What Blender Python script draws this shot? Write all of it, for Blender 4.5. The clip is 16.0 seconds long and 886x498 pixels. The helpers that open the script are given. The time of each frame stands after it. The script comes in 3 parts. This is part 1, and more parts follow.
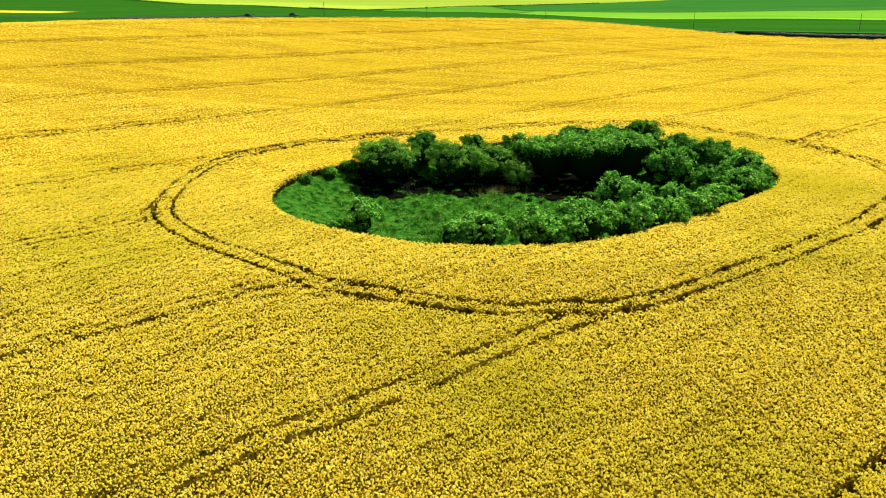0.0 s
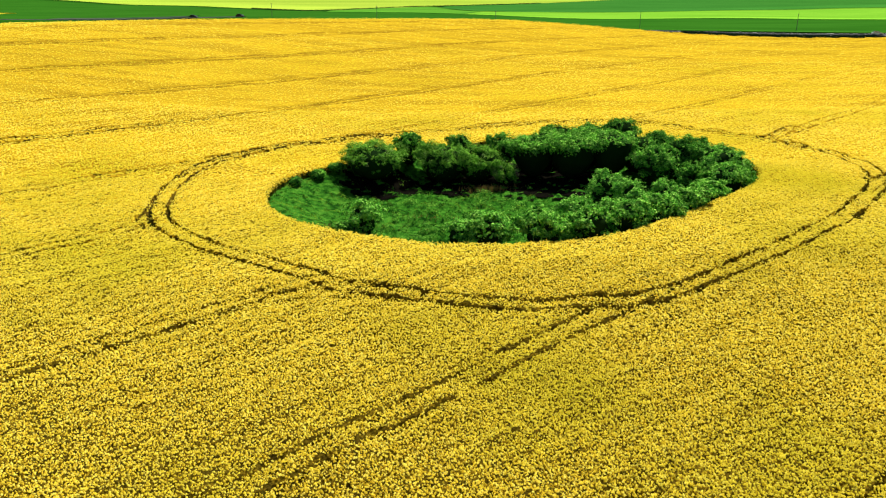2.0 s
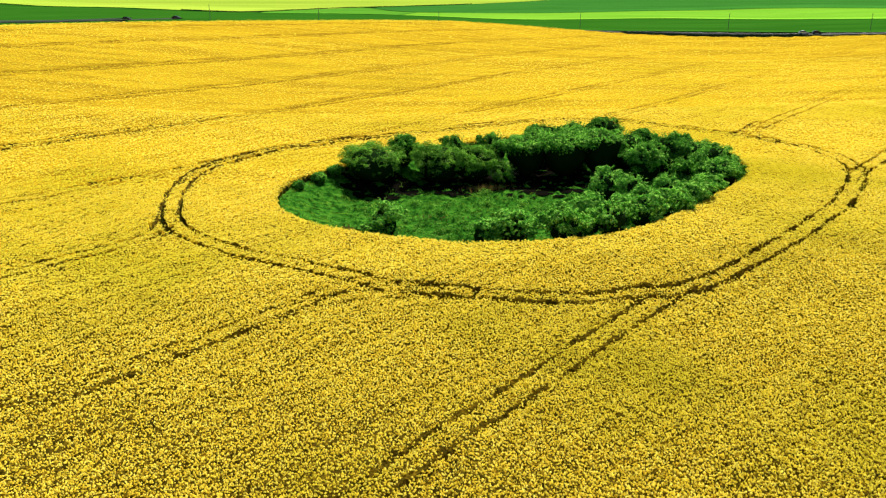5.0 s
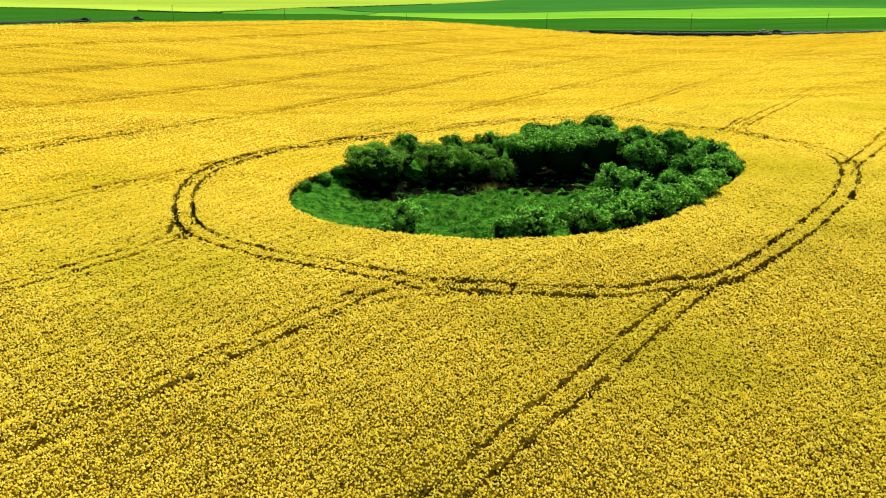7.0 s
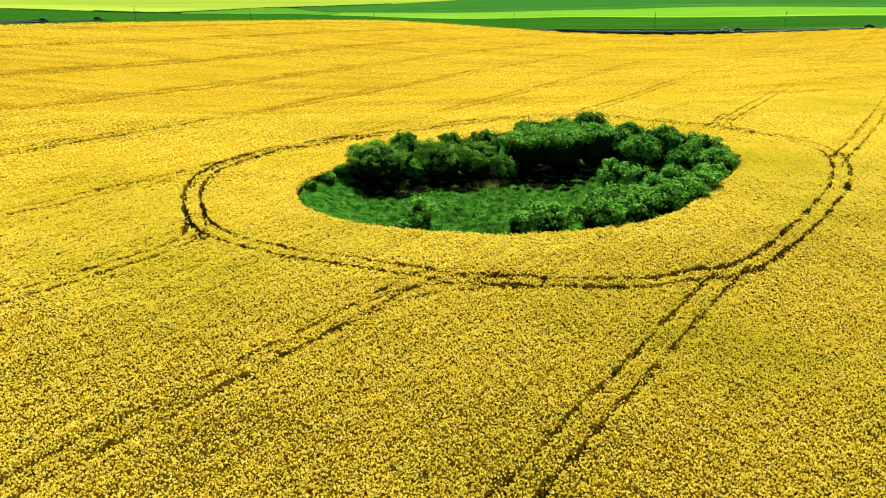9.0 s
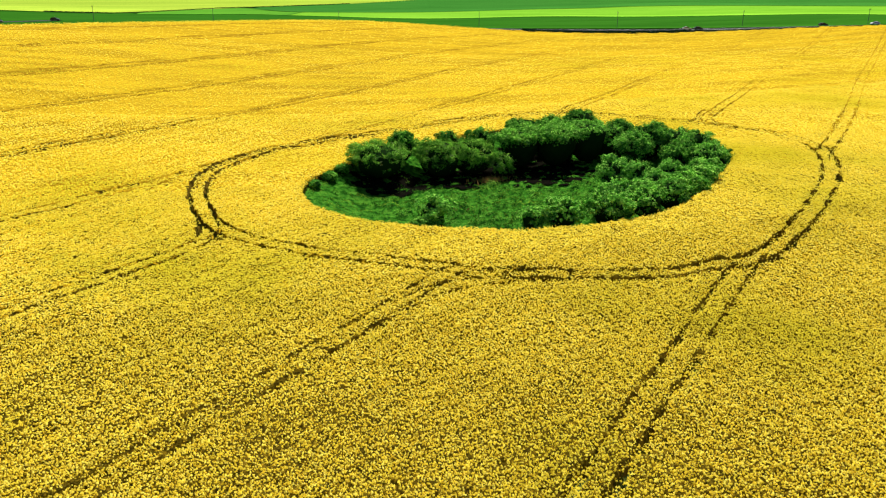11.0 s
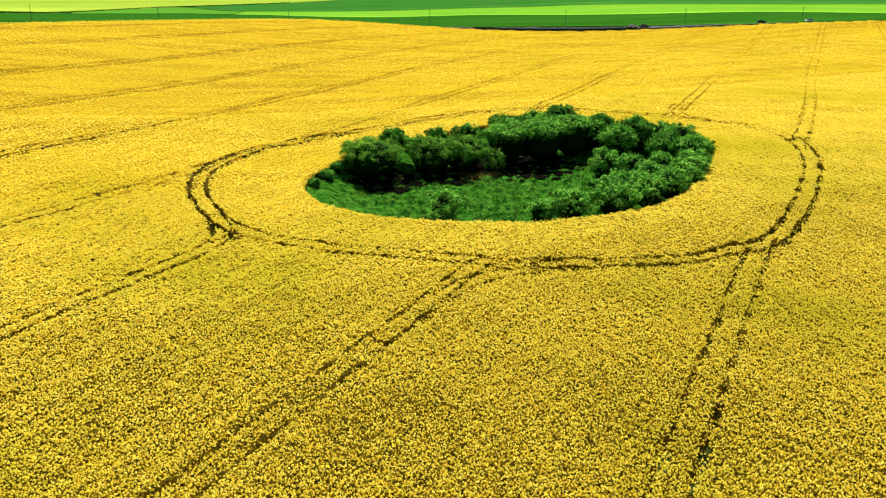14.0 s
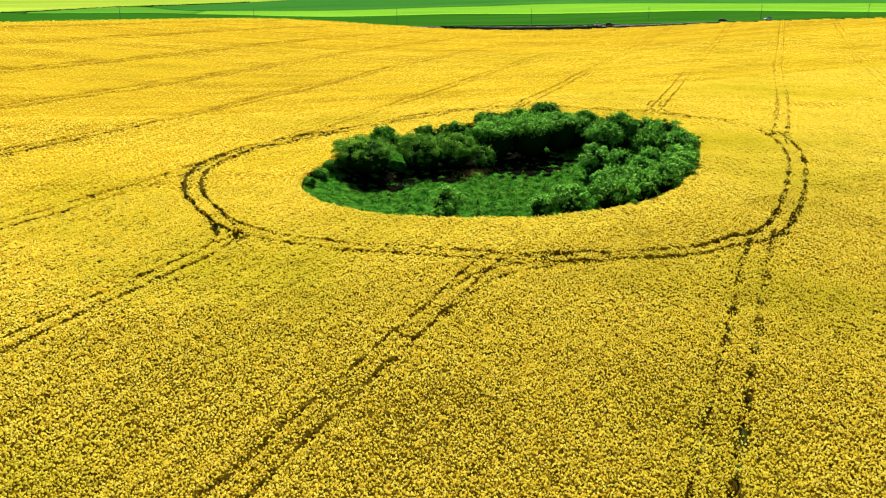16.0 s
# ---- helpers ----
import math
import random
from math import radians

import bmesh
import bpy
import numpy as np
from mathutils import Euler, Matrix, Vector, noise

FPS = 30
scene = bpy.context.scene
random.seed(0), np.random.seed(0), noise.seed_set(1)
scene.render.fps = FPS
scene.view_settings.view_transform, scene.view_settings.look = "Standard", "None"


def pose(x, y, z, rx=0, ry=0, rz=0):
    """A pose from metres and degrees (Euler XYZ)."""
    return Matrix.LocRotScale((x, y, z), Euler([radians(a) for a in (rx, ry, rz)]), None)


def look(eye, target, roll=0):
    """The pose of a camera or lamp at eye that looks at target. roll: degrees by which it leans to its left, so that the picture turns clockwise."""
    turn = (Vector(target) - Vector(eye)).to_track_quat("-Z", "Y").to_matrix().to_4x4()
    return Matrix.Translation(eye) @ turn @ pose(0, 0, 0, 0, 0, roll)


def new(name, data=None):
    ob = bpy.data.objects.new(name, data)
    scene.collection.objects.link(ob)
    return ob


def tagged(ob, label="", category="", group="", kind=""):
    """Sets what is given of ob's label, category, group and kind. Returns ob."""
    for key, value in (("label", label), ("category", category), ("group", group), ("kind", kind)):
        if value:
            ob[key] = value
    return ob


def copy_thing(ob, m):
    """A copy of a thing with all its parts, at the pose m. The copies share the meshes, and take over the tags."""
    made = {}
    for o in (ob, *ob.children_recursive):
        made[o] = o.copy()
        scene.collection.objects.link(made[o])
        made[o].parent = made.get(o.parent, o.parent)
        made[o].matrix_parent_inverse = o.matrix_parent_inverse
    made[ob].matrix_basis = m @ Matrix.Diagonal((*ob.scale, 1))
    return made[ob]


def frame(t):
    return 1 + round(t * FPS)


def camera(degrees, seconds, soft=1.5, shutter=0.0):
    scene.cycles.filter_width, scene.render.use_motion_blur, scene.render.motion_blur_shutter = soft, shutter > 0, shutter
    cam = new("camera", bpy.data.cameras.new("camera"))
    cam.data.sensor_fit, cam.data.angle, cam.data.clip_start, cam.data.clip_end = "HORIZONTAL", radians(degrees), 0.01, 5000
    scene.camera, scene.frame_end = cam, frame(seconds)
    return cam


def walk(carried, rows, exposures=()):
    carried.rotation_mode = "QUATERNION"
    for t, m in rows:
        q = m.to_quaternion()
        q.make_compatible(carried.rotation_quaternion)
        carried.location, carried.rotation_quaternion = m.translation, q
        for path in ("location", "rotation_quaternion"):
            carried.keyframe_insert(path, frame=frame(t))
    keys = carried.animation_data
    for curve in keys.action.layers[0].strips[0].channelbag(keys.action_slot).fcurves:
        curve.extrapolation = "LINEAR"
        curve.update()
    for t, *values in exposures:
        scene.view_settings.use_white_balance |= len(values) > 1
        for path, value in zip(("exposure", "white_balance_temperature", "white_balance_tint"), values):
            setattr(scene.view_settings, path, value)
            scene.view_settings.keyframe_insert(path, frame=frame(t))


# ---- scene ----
cam = camera(59.8, 16.0, soft=1.2)
METRES, EYE, TILT, LEAN, TURN = 49.0, 24.9, -19.0, 0.0, 0.0
ROWS = [
    (0.0, 0.0, 0.0, 0.0, 0.0, 0.0, -0.0),
    (0.5, -0.0348, -0.0041, 0.0, -1.06, -0.01, 0.37),
    (1.0, -0.0659, -0.0075, -0.0, -2.07, -0.02, 0.72),
    (1.5, -0.1003, -0.0105, 0.0002, -3.18, -0.03, 1.11),
    (2.0, -0.1348, -0.0131, 0.0005, -4.23, -0.05, 1.45),
    (2.5, -0.1661, -0.0154, 0.0007, -5.08, -0.06, 1.74),
    (3.0, -0.2008, -0.0173, 0.001, -6.03, -0.1, 2.06),
    (3.5, -0.233, -0.0187, 0.0014, -6.89, -0.12, 2.34),
    (4.0, -0.269, -0.0197, 0.0026, -7.78, -0.15, 2.62),
    (6.5, -0.4444, -0.0142, 0.0093, -11.78, -0.36, 3.97),
    (7.0, -0.4787, -0.0113, 0.01, -12.57, -0.42, 4.23),
    (7.5, -0.5125, -0.008, 0.0105, -13.36, -0.48, 4.5),
    (8.0, -0.5432, -0.0045, 0.0112, -14.12, -0.55, 4.76),
    (8.5, -0.5765, -0.0004, 0.0122, -14.93, -0.63, 5.03),
    (9.0, -0.607, 0.0037, 0.0131, -15.63, -0.69, 5.27),
    (11.5, -0.7644, 0.0307, 0.0195, -19.64, -1.12, 6.57),
    (12.0, -0.7914, 0.0365, 0.0208, -20.37, -1.21, 6.79),
    (12.5, -0.8197, 0.0436, 0.0225, -21.09, -1.3, 7.02),
    (13.0, -0.8468, 0.0504, 0.0244, -21.81, -1.41, 7.25),
    (13.5, -0.8705, 0.0564, 0.0259, -22.51, -1.52, 7.48),
    (14.0, -0.8957, 0.0632, 0.0276, -23.34, -1.64, 7.72),
    (14.5, -0.9182, 0.0697, 0.0293, -24.12, -1.77, 7.96),
    (15.0, -0.9403, 0.0766, 0.0306, -24.86, -1.88, 8.17),
    (15.5, -0.9638, 0.0839, 0.0327, -25.59, -1.99, 8.39),
    (16.0, -0.9865, 0.0917, 0.0344, -26.26, -2.09, 8.6),
]
walk(cam, [(t, pose(0, 0, EYE, TILT, LEAN, TURN) @ pose(METRES * x, METRES * y, METRES * z, 90 + pitch, roll, yaw)) for t, x, y, z, yaw, pitch, roll in ROWS])

# ---- light ----
SUN_AZ, SUN_EL = 32.0, 50.0        # degrees: clockwise from +y, and above the horizon
world = bpy.data.worlds.new("world")
scene.world = world
world.use_nodes = True
wn = world.node_tree
sky = wn.nodes.new("ShaderNodeTexSky")
sky.sky_type = "NISHITA"
sky.sun_disc = False
sky.sun_elevation, sky.sun_rotation = radians(SUN_EL), radians(SUN_AZ)
wn.links.new(sky.outputs[0], wn.nodes["Background"].inputs[0])
wn.nodes["Background"].inputs[1].default_value = 0.05
sun = new("sun", bpy.data.lights.new("sun", "SUN"))
sun.data.energy, sun.data.angle, sun.data.color = 5.0, radians(0.55), (1.0, 0.958, 0.862)
a, e = radians(SUN_AZ), radians(SUN_EL)
sun.matrix_world = look((math.sin(a) * math.cos(e) * 100, math.cos(a) * math.cos(e) * 100, math.sin(e) * 100), (0, 0, 0))
scene.view_settings.exposure = 0.76

# ---- materials ----
def material(name, rough=0.8, spec=0.3):
    m = bpy.data.materials.new(name)
    m.use_nodes = True
    b = m.node_tree.nodes["Principled BSDF"]
    b.inputs["Roughness"].default_value = rough
    b.inputs["Specular IOR Level"].default_value = spec
    return m, m.node_tree, b


def node(nt, kind, **values):
    n = nt.nodes.new(kind)
    for key, value in values.items():
        n.inputs[key.replace("_", " ")].default_value = value
    return n


def noise_at(nt, scale, detail=3.0, stretch=None, turn=0.0):
    """World-placed noise; stretch and turn lay it along rows."""
    g = nt.nodes.new("ShaderNodeNewGeometry")
    mp = nt.nodes.new("ShaderNodeMapping")
    mp.inputs["Rotation"].default_value = (0, 0, turn)
    mp.inputs["Scale"].default_value = stretch or (1, 1, 1)
    nt.links.new(g.outputs["Position"], mp.inputs["Vector"])
    n = nt.nodes.new("ShaderNodeTexNoise")
    n.inputs["Scale"].default_value = scale
    n.inputs["Detail"].default_value = detail
    nt.links.new(mp.outputs["Vector"], n.inputs["Vector"])
    return n.outputs["Fac"]


def ramp(nt, fac, stops):
    r = nt.nodes.new("ShaderNodeValToRGB")
    while len(r.color_ramp.elements) < len(stops):
        r.color_ramp.elements.new(0.5)
    for el, (p, c) in zip(r.color_ramp.elements, stops):
        el.position, el.color = p, (*c, 1)
    nt.links.new(fac, r.inputs["Fac"])
    return r.outputs["Color"]


def mix(nt, fac, one, two, mode="MIX"):
    m = nt.nodes.new("ShaderNodeMix")
    m.data_type, m.blend_type = "RGBA", mode
    for sock, v in ((m.inputs[0], fac), (m.inputs[6], one), (m.inputs[7], two)):
        if isinstance(v, bpy.types.NodeSocket):
            nt.links.new(v, sock)
        elif isinstance(v, (int, float)):
            sock.default_value = v
        else:
            sock.default_value = (*v, 1)
    return m.outputs[2]


def bump(nt, b, fac, strength, distance):
    n = nt.nodes.new("ShaderNodeBump")
    n.inputs["Strength"].default_value, n.inputs["Distance"].default_value = strength, distance
    nt.links.new(fac, n.inputs["Height"])
    nt.links.new(n.outputs["Normal"], b.inputs["Normal"])


def island(nt):
    return nt.nodes.new("ShaderNodeNewGeometry").outputs["Random Per Island"]


def see_through(m, nt, b, colour, share):
    """Thin leaf or petal: some of the light passes through."""
    tr = nt.nodes.new("ShaderNodeBsdfTranslucent")
    if isinstance(colour, bpy.types.NodeSocket):
        nt.links.new(colour, tr.inputs["Color"])
    else:
        tr.inputs["Color"].default_value = (*colour, 1)
    ms = nt.nodes.new("ShaderNodeMixShader")
    ms.inputs[0].default_value = share
    nt.links.new(b.outputs[0], ms.inputs[1])
    nt.links.new(tr.outputs[0], ms.inputs[2])
    nt.links.new(ms.outputs[0], nt.nodes["Material Output"].inputs["Surface"])


def leafy(name, low, mid, high, share=0.35, rough=0.55, patch=None, patch_scale=0.12, clump=0.0, depth=1.0):
    """Foliage or petals: three colours spread over the pieces, and patches over the ground."""
    m, nt, b = material(name, rough, 0.0)
    c = ramp(nt, island(nt), [(0.0, low), (0.5, mid), (1.0, high)])
    if patch:
        f = ramp(nt, noise_at(nt, patch_scale, 4.0), [(0.48, (0, 0, 0)), (0.66, (1, 1, 1))])
        c = mix(nt, f, c, patch)
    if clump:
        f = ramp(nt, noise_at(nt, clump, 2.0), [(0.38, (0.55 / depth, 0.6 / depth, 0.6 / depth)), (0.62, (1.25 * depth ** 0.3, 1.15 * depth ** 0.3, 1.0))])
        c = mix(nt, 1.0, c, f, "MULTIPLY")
    nt.links.new(c, b.inputs["Base Color"])
    see_through(m, nt, b, c, share)
    return m


def plain(name, colour, rough=0.7, metal=0.0, vary=0.25, scale=2.0, spec=0.3):
    m, nt, b = material(name, rough, spec)
    dark = tuple(v * (1 - vary) for v in colour)
    c = ramp(nt, noise_at(nt, scale, 5.0), [(0.3, dark), (0.7, colour)])
    nt.links.new(c, b.inputs["Base Color"])
    b.inputs["Metallic"].default_value = metal
    return m


def far_crop(name, low, high, row=0.35, fine=0.4, streak=0.35):
    """A crop far off: broad drifts, sowing rows and grain."""
    m, nt, b = material(name, 0.95, 0.0)
    broad = noise_at(nt, 0.012, 5.0, (1, 3.0, 1), -0.33)
    c = ramp(nt, broad, [(0.32, low), (0.68, high)])
    rows = noise_at(nt, row, 3.0, (0.04, 1, 1), -0.33)
    c = mix(nt, streak, c, ramp(nt, rows, [(0.3, tuple(v * 0.72 for v in low)), (0.7, tuple(min(v * 1.15, 1) for v in high))]))
    nt.links.new(c, b.inputs["Base Color"])
    bump(nt, b, noise_at(nt, fine, 4.0), 0.5, 0.3)
    return m


YELLOW = leafy("rape_petals", (0.66, 0.465, 0.03), (0.86, 0.685, 0.05), (0.95, 0.83, 0.14), 0.45, 0.8, (0.68, 0.585, 0.035), 0.035)
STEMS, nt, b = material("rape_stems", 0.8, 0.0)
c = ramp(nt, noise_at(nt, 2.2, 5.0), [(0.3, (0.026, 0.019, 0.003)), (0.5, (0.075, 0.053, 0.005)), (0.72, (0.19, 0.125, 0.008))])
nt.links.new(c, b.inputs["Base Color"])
bump(nt, b, noise_at(nt, 5.0, 4.0), 0.8, 0.2)
GOLD, nt, b = material("closed_rape_top", 0.95, 0.0)
c = ramp(nt, noise_at(nt, 1.6, 5.0), [(0.3, (0.32, 0.20, 0.010)), (0.5, (0.41, 0.265, 0.012)), (0.7, (0.50, 0.336, 0.015))])
c = mix(nt, 0.5, c, ramp(nt, noise_at(nt, 0.22, 5.0, (0.10, 1, 1), -0.668), [(0.34, (0.22, 0.13, 0.008)), (0.6, (0.52, 0.35, 0.016))]))
nt.links.new(c, b.inputs["Base Color"])
bump(nt, b, noise_at(nt, 2.5, 4.0), 0.5, 0.12)
THIN, nt, b = material("thin_regrowth", 0.95, 0.0)
c = ramp(nt, noise_at(nt, 1.2, 5.0), [(0.3, (0.21, 0.125, 0.008)), (0.55, (0.31, 0.19, 0.010)), (0.78, (0.41, 0.265, 0.013))])
nt.links.new(c, b.inputs["Base Color"])
RUT_BED, nt, b = material("rut_bed", 0.9, 0.0)
c = ramp(nt, noise_at(nt, 3.0, 5.0), [(0.3, (0.028, 0.020, 0.004)), (0.55, (0.08, 0.053, 0.006)), (0.8, (0.19, 0.12, 0.010))])
nt.links.new(c, b.inputs["Base Color"])
STALK = leafy("rape_stalk_leaves", (0.020, 0.034, 0.007), (0.055, 0.068, 0.011), (0.15, 0.125, 0.018), 0.2)
SOIL, nt, b = material("soil", 0.95, 0.0)
c = ramp(nt, noise_at(nt, 0.35, 6.0), [(0.3, (0.035, 0.05, 0.012)), (0.55, (0.06, 0.085, 0.02)), (0.75, (0.13, 0.10, 0.05))])
nt.links.new(c, b.inputs["Base Color"])
bump(nt, b, noise_at(nt, 3.0, 5.0), 0.6, 0.1)
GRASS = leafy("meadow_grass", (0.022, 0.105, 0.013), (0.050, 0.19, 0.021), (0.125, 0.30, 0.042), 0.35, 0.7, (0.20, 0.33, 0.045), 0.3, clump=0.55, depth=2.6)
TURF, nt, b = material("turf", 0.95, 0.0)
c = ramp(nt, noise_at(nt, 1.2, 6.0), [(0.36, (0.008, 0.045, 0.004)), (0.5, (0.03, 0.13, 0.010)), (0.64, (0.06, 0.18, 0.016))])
nt.links.new(c, b.inputs["Base Color"])
bump(nt, b, noise_at(nt, 6.0, 4.0), 0.8, 0.15)
# near-black ground: the shade under the crowns is put into its colour
SHADE_GROUND, nt, b = material("painted_shade", 0.95, 0.0)
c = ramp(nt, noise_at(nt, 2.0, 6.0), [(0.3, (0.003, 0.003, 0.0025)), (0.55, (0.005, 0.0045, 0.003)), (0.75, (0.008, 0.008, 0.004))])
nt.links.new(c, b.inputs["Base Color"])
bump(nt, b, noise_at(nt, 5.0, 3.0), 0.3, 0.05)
NETTLE = leafy("nettles", (0.04, 0.18, 0.02), (0.12, 0.37, 0.04), (0.30, 0.58, 0.09), 0.3, 0.7, clump=0.8)
DRY = leafy("dry_weeds", (0.16, 0.13, 0.04), (0.22, 0.12, 0.04), (0.12, 0.17, 0.03), 0.25)
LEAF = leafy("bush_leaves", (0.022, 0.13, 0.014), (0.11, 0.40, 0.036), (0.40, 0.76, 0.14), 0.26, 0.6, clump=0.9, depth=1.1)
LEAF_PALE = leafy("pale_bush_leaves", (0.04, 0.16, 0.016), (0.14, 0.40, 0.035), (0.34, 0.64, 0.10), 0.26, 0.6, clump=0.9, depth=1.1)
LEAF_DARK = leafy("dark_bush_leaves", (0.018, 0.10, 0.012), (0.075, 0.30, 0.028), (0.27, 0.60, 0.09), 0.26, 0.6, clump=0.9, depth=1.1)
LEAF_BRIGHT = leafy("bright_bush_leaves", (0.03, 0.155, 0.018), (0.13, 0.41, 0.038), (0.38, 0.72, 0.12), 0.26, 0.6)
BLOSSOM = leafy("elder_blossom", (0.26, 0.34, 0.12), (0.36, 0.44, 0.18), (0.44, 0.5, 0.24), 0.3)
# almost black green, painting the shade seen through gaps in a crown
CROWN_SHADE = leafy("dark_crown_core", (0.006, 0.016, 0.004), (0.008, 0.022, 0.005), (0.012, 0.03, 0.006), 0.0, 0.9)
BARK = plain("bark", (0.10, 0.075, 0.05), 0.9, 0, 0.5, 6.0)
WHEAT = far_crop("green_wheat", (0.016, 0.085, 0.006), (0.030, 0.125, 0.010))
WHEAT_BLUE = far_crop("dark_wheat", (0.022, 0.115, 0.014), (0.04, 0.16, 0.022))
BARLEY = far_crop("bright_barley", (0.11, 0.30, 0.018), (0.17, 0.38, 0.028))
MIDGREEN = far_crop("mid_green_crop", (0.05, 0.19, 0.015), (0.09, 0.26, 0.022))
LIME = far_crop("flowering_mustard", (0.19, 0.31, 0.026), (0.31, 0.41, 0.045), 0.06, streak=0.6)
FAR_RAPE = far_crop("far_rape", (0.75, 0.55, 0.03), (0.9, 0.68, 0.04))
BARE = far_crop("bare_ground", (0.03, 0.06, 0.035), (0.06, 0.085, 0.05))
VERGE = leafy("verge_grass", (0.05, 0.07, 0.02), (0.08, 0.11, 0.03), (0.20, 0.18, 0.07), 0.2)
HEDGE = leafy("hedge_leaves", (0.008, 0.025, 0.012), (0.014, 0.04, 0.02), (0.03, 0.06, 0.025), 0.15)
ASPHALT = plain("asphalt", (0.085, 0.09, 0.085), 0.95, 0, 0.35, 0.8, 0.0)
PAINT = plain("road_paint", (0.75, 0.75, 0.72), 0.6, 0, 0.2, 1.5)
POLE_WOOD = plain("weathered_pole", (0.20, 0.20, 0.165), 0.85, 0, 0.4, 3.0)
STEEL = plain("galvanised_steel", (0.22, 0.23, 0.23), 0.5, 0.8, 0.3, 6.0)
CERAMIC = plain("insulator", (0.16, 0.07, 0.04), 0.25, 0, 0.1)
CAR_SILVER = plain("silver_paint", (0.62, 0.64, 0.66), 0.3, 0.3, 0.06)
CAR_WHITE = plain("white_paint", (0.8, 0.8, 0.8), 0.3, 0.0, 0.06)
CAR_DARK = plain("dark_paint", (0.02, 0.025, 0.035), 0.3, 0.2, 0.1)
GLASS = plain("car_glass", (0.015, 0.02, 0.025), 0.08, 0.0, 0.1)
RUBBER = plain("rubber", (0.02, 0.02, 0.02), 0.85, 0, 0.2)
LAMP_GLASS = plain("lamp_glass", (0.6, 0.6, 0.58), 0.15)
TAIL_RED = plain("tail_lamp", (0.35, 0.01, 0.01), 0.25)

# ---- lie of the land ----
UX, UY, VX, VY = 0.946, -0.323, 0.323, 0.946       # u runs along the road, v away from the field
CROP = 1.3                                          # height of the rape


def step(lo, hi, x):
    q = np.clip((np.asarray(x, float) - lo) / (hi - lo), 0, 1)
    return q * q * (3 - 2 * q)


def plain_z(u, v):
    """Height of the open land beyond the field."""
    rise = 2.0 * step(60, 250, u)
    swell = 4.0 * np.exp(-((u + 200) / 80) ** 2 - ((v - 425) / 75) ** 2)
    return 4.9 + rise + swell


def field_z(x, y):
    """Height of the flowering top of the rape field: a gentle slope with a long rise in the north-west."""
    yy = np.clip(y, -60, 440)
    dx, dy = x + 93.07, y - 231.04
    co, si = math.cos(0.7733), math.sin(0.7733)
    hill = 18.93 * np.exp(-((co * dx + si * dy) / 265.8) ** 2 - ((co * dy - si * dx) / 88.97) ** 2)
    east = 24.35 * np.exp(-((x - 483.4) ** 2 + (y - 424.1) ** 2) / 256.7 ** 2)
    u, v = UX * x + UY * y, VX * x + VY * y
    east = east - 2.4 * step(130, 260, u) * step(240, 350, v)
    return 2.132 + 2.316 * x / np.sqrt(3600 + x * x) - 0.01709 * yy + hill + east


def smooth_loop(points, n):
    """A closed smooth line through a few plan points."""
    p = np.array(points, float)
    k = len(p)
    t = np.arange(n) * k / n
    i = t.astype(int)
    f = (t - i)[:, None]
    a, b, c, d = p[(i - 1) % k], p[i % k], p[(i + 1) % k], p[(i + 2) % k]
    return 0.5 * (2 * b + (c - a) * f + (2 * a - 5 * b + 4 * c - d) * f ** 2 + (3 * b - a - 3 * c + d) * f ** 3)


GROVE = smooth_loop([(-21.2, 93.5), (-19, 84.3), (-10.6, 75.7), (0, 70.3), (10, 69.2), (19, 72), (31, 81.2), (39.5, 89), (43.2, 97), (42.6, 104.5), (38.5, 112), (31, 119.4), (21, 123.4), (10, 120.5), (0, 116), (-12, 108.4), (-18.8, 101.4)], 150)
RING = smooth_loop([(-33.3, 95), (-33.0, 90.5), (-32.3, 86.0), (-30.8, 81.6), (-28.4, 78.1), (-25.6, 74.7), (-21.3, 70.8), (-17.3, 67.3), (-14.3, 64.8), (-11.4, 62.0), (-8.2, 59.9), (-4.6, 57.9), (-1.8, 56.5), (1.5, 55.2), (5.0, 54.4), (9, 54.0), (12.8, 53.8), (15.9, 55.0), (19.3, 57.0), (23.6, 59.7), (29.6, 64.0), (35.8, 68.8), (41.8, 73.7), (47.6, 79.5), (52.6, 85.4), (55.8, 91.0), (57.4, 97.5), (57.4, 103.5), (55.8, 109.5), (53.2, 115.3), (49.0, 121.5), (44.5, 128.5), (38, 134.0), (31, 135.9), (24, 135.6), (15.5, 133.8), (7.5, 131.2), (0.5, 128.6), (-5.5, 126.0), (-11, 124.5), (-16, 122.6), (-20.3, 120.4), (-24.4, 117.2), (-27.8, 113.6), (-30.4, 109.4), (-32.3, 104.3), (-33.2, 99.4)], 320)


def line_distance(pts, line):
    """Distance from plan points to an open line."""
    a, d = line[:-1], np.diff(line, axis=0)
    l2 = (d ** 2).sum(1)
    out = np.empty(len(pts))
    for k in range(0, len(pts), 50000):
        q = pts[k:k + 50000, None, :] - a[None]
        t = np.clip((q * d).sum(2) / l2, 0, 1)
        out[k:k + 50000] = np.sqrt(((q - t[:, :, None] * d) ** 2).sum(2).min(1))
    return out


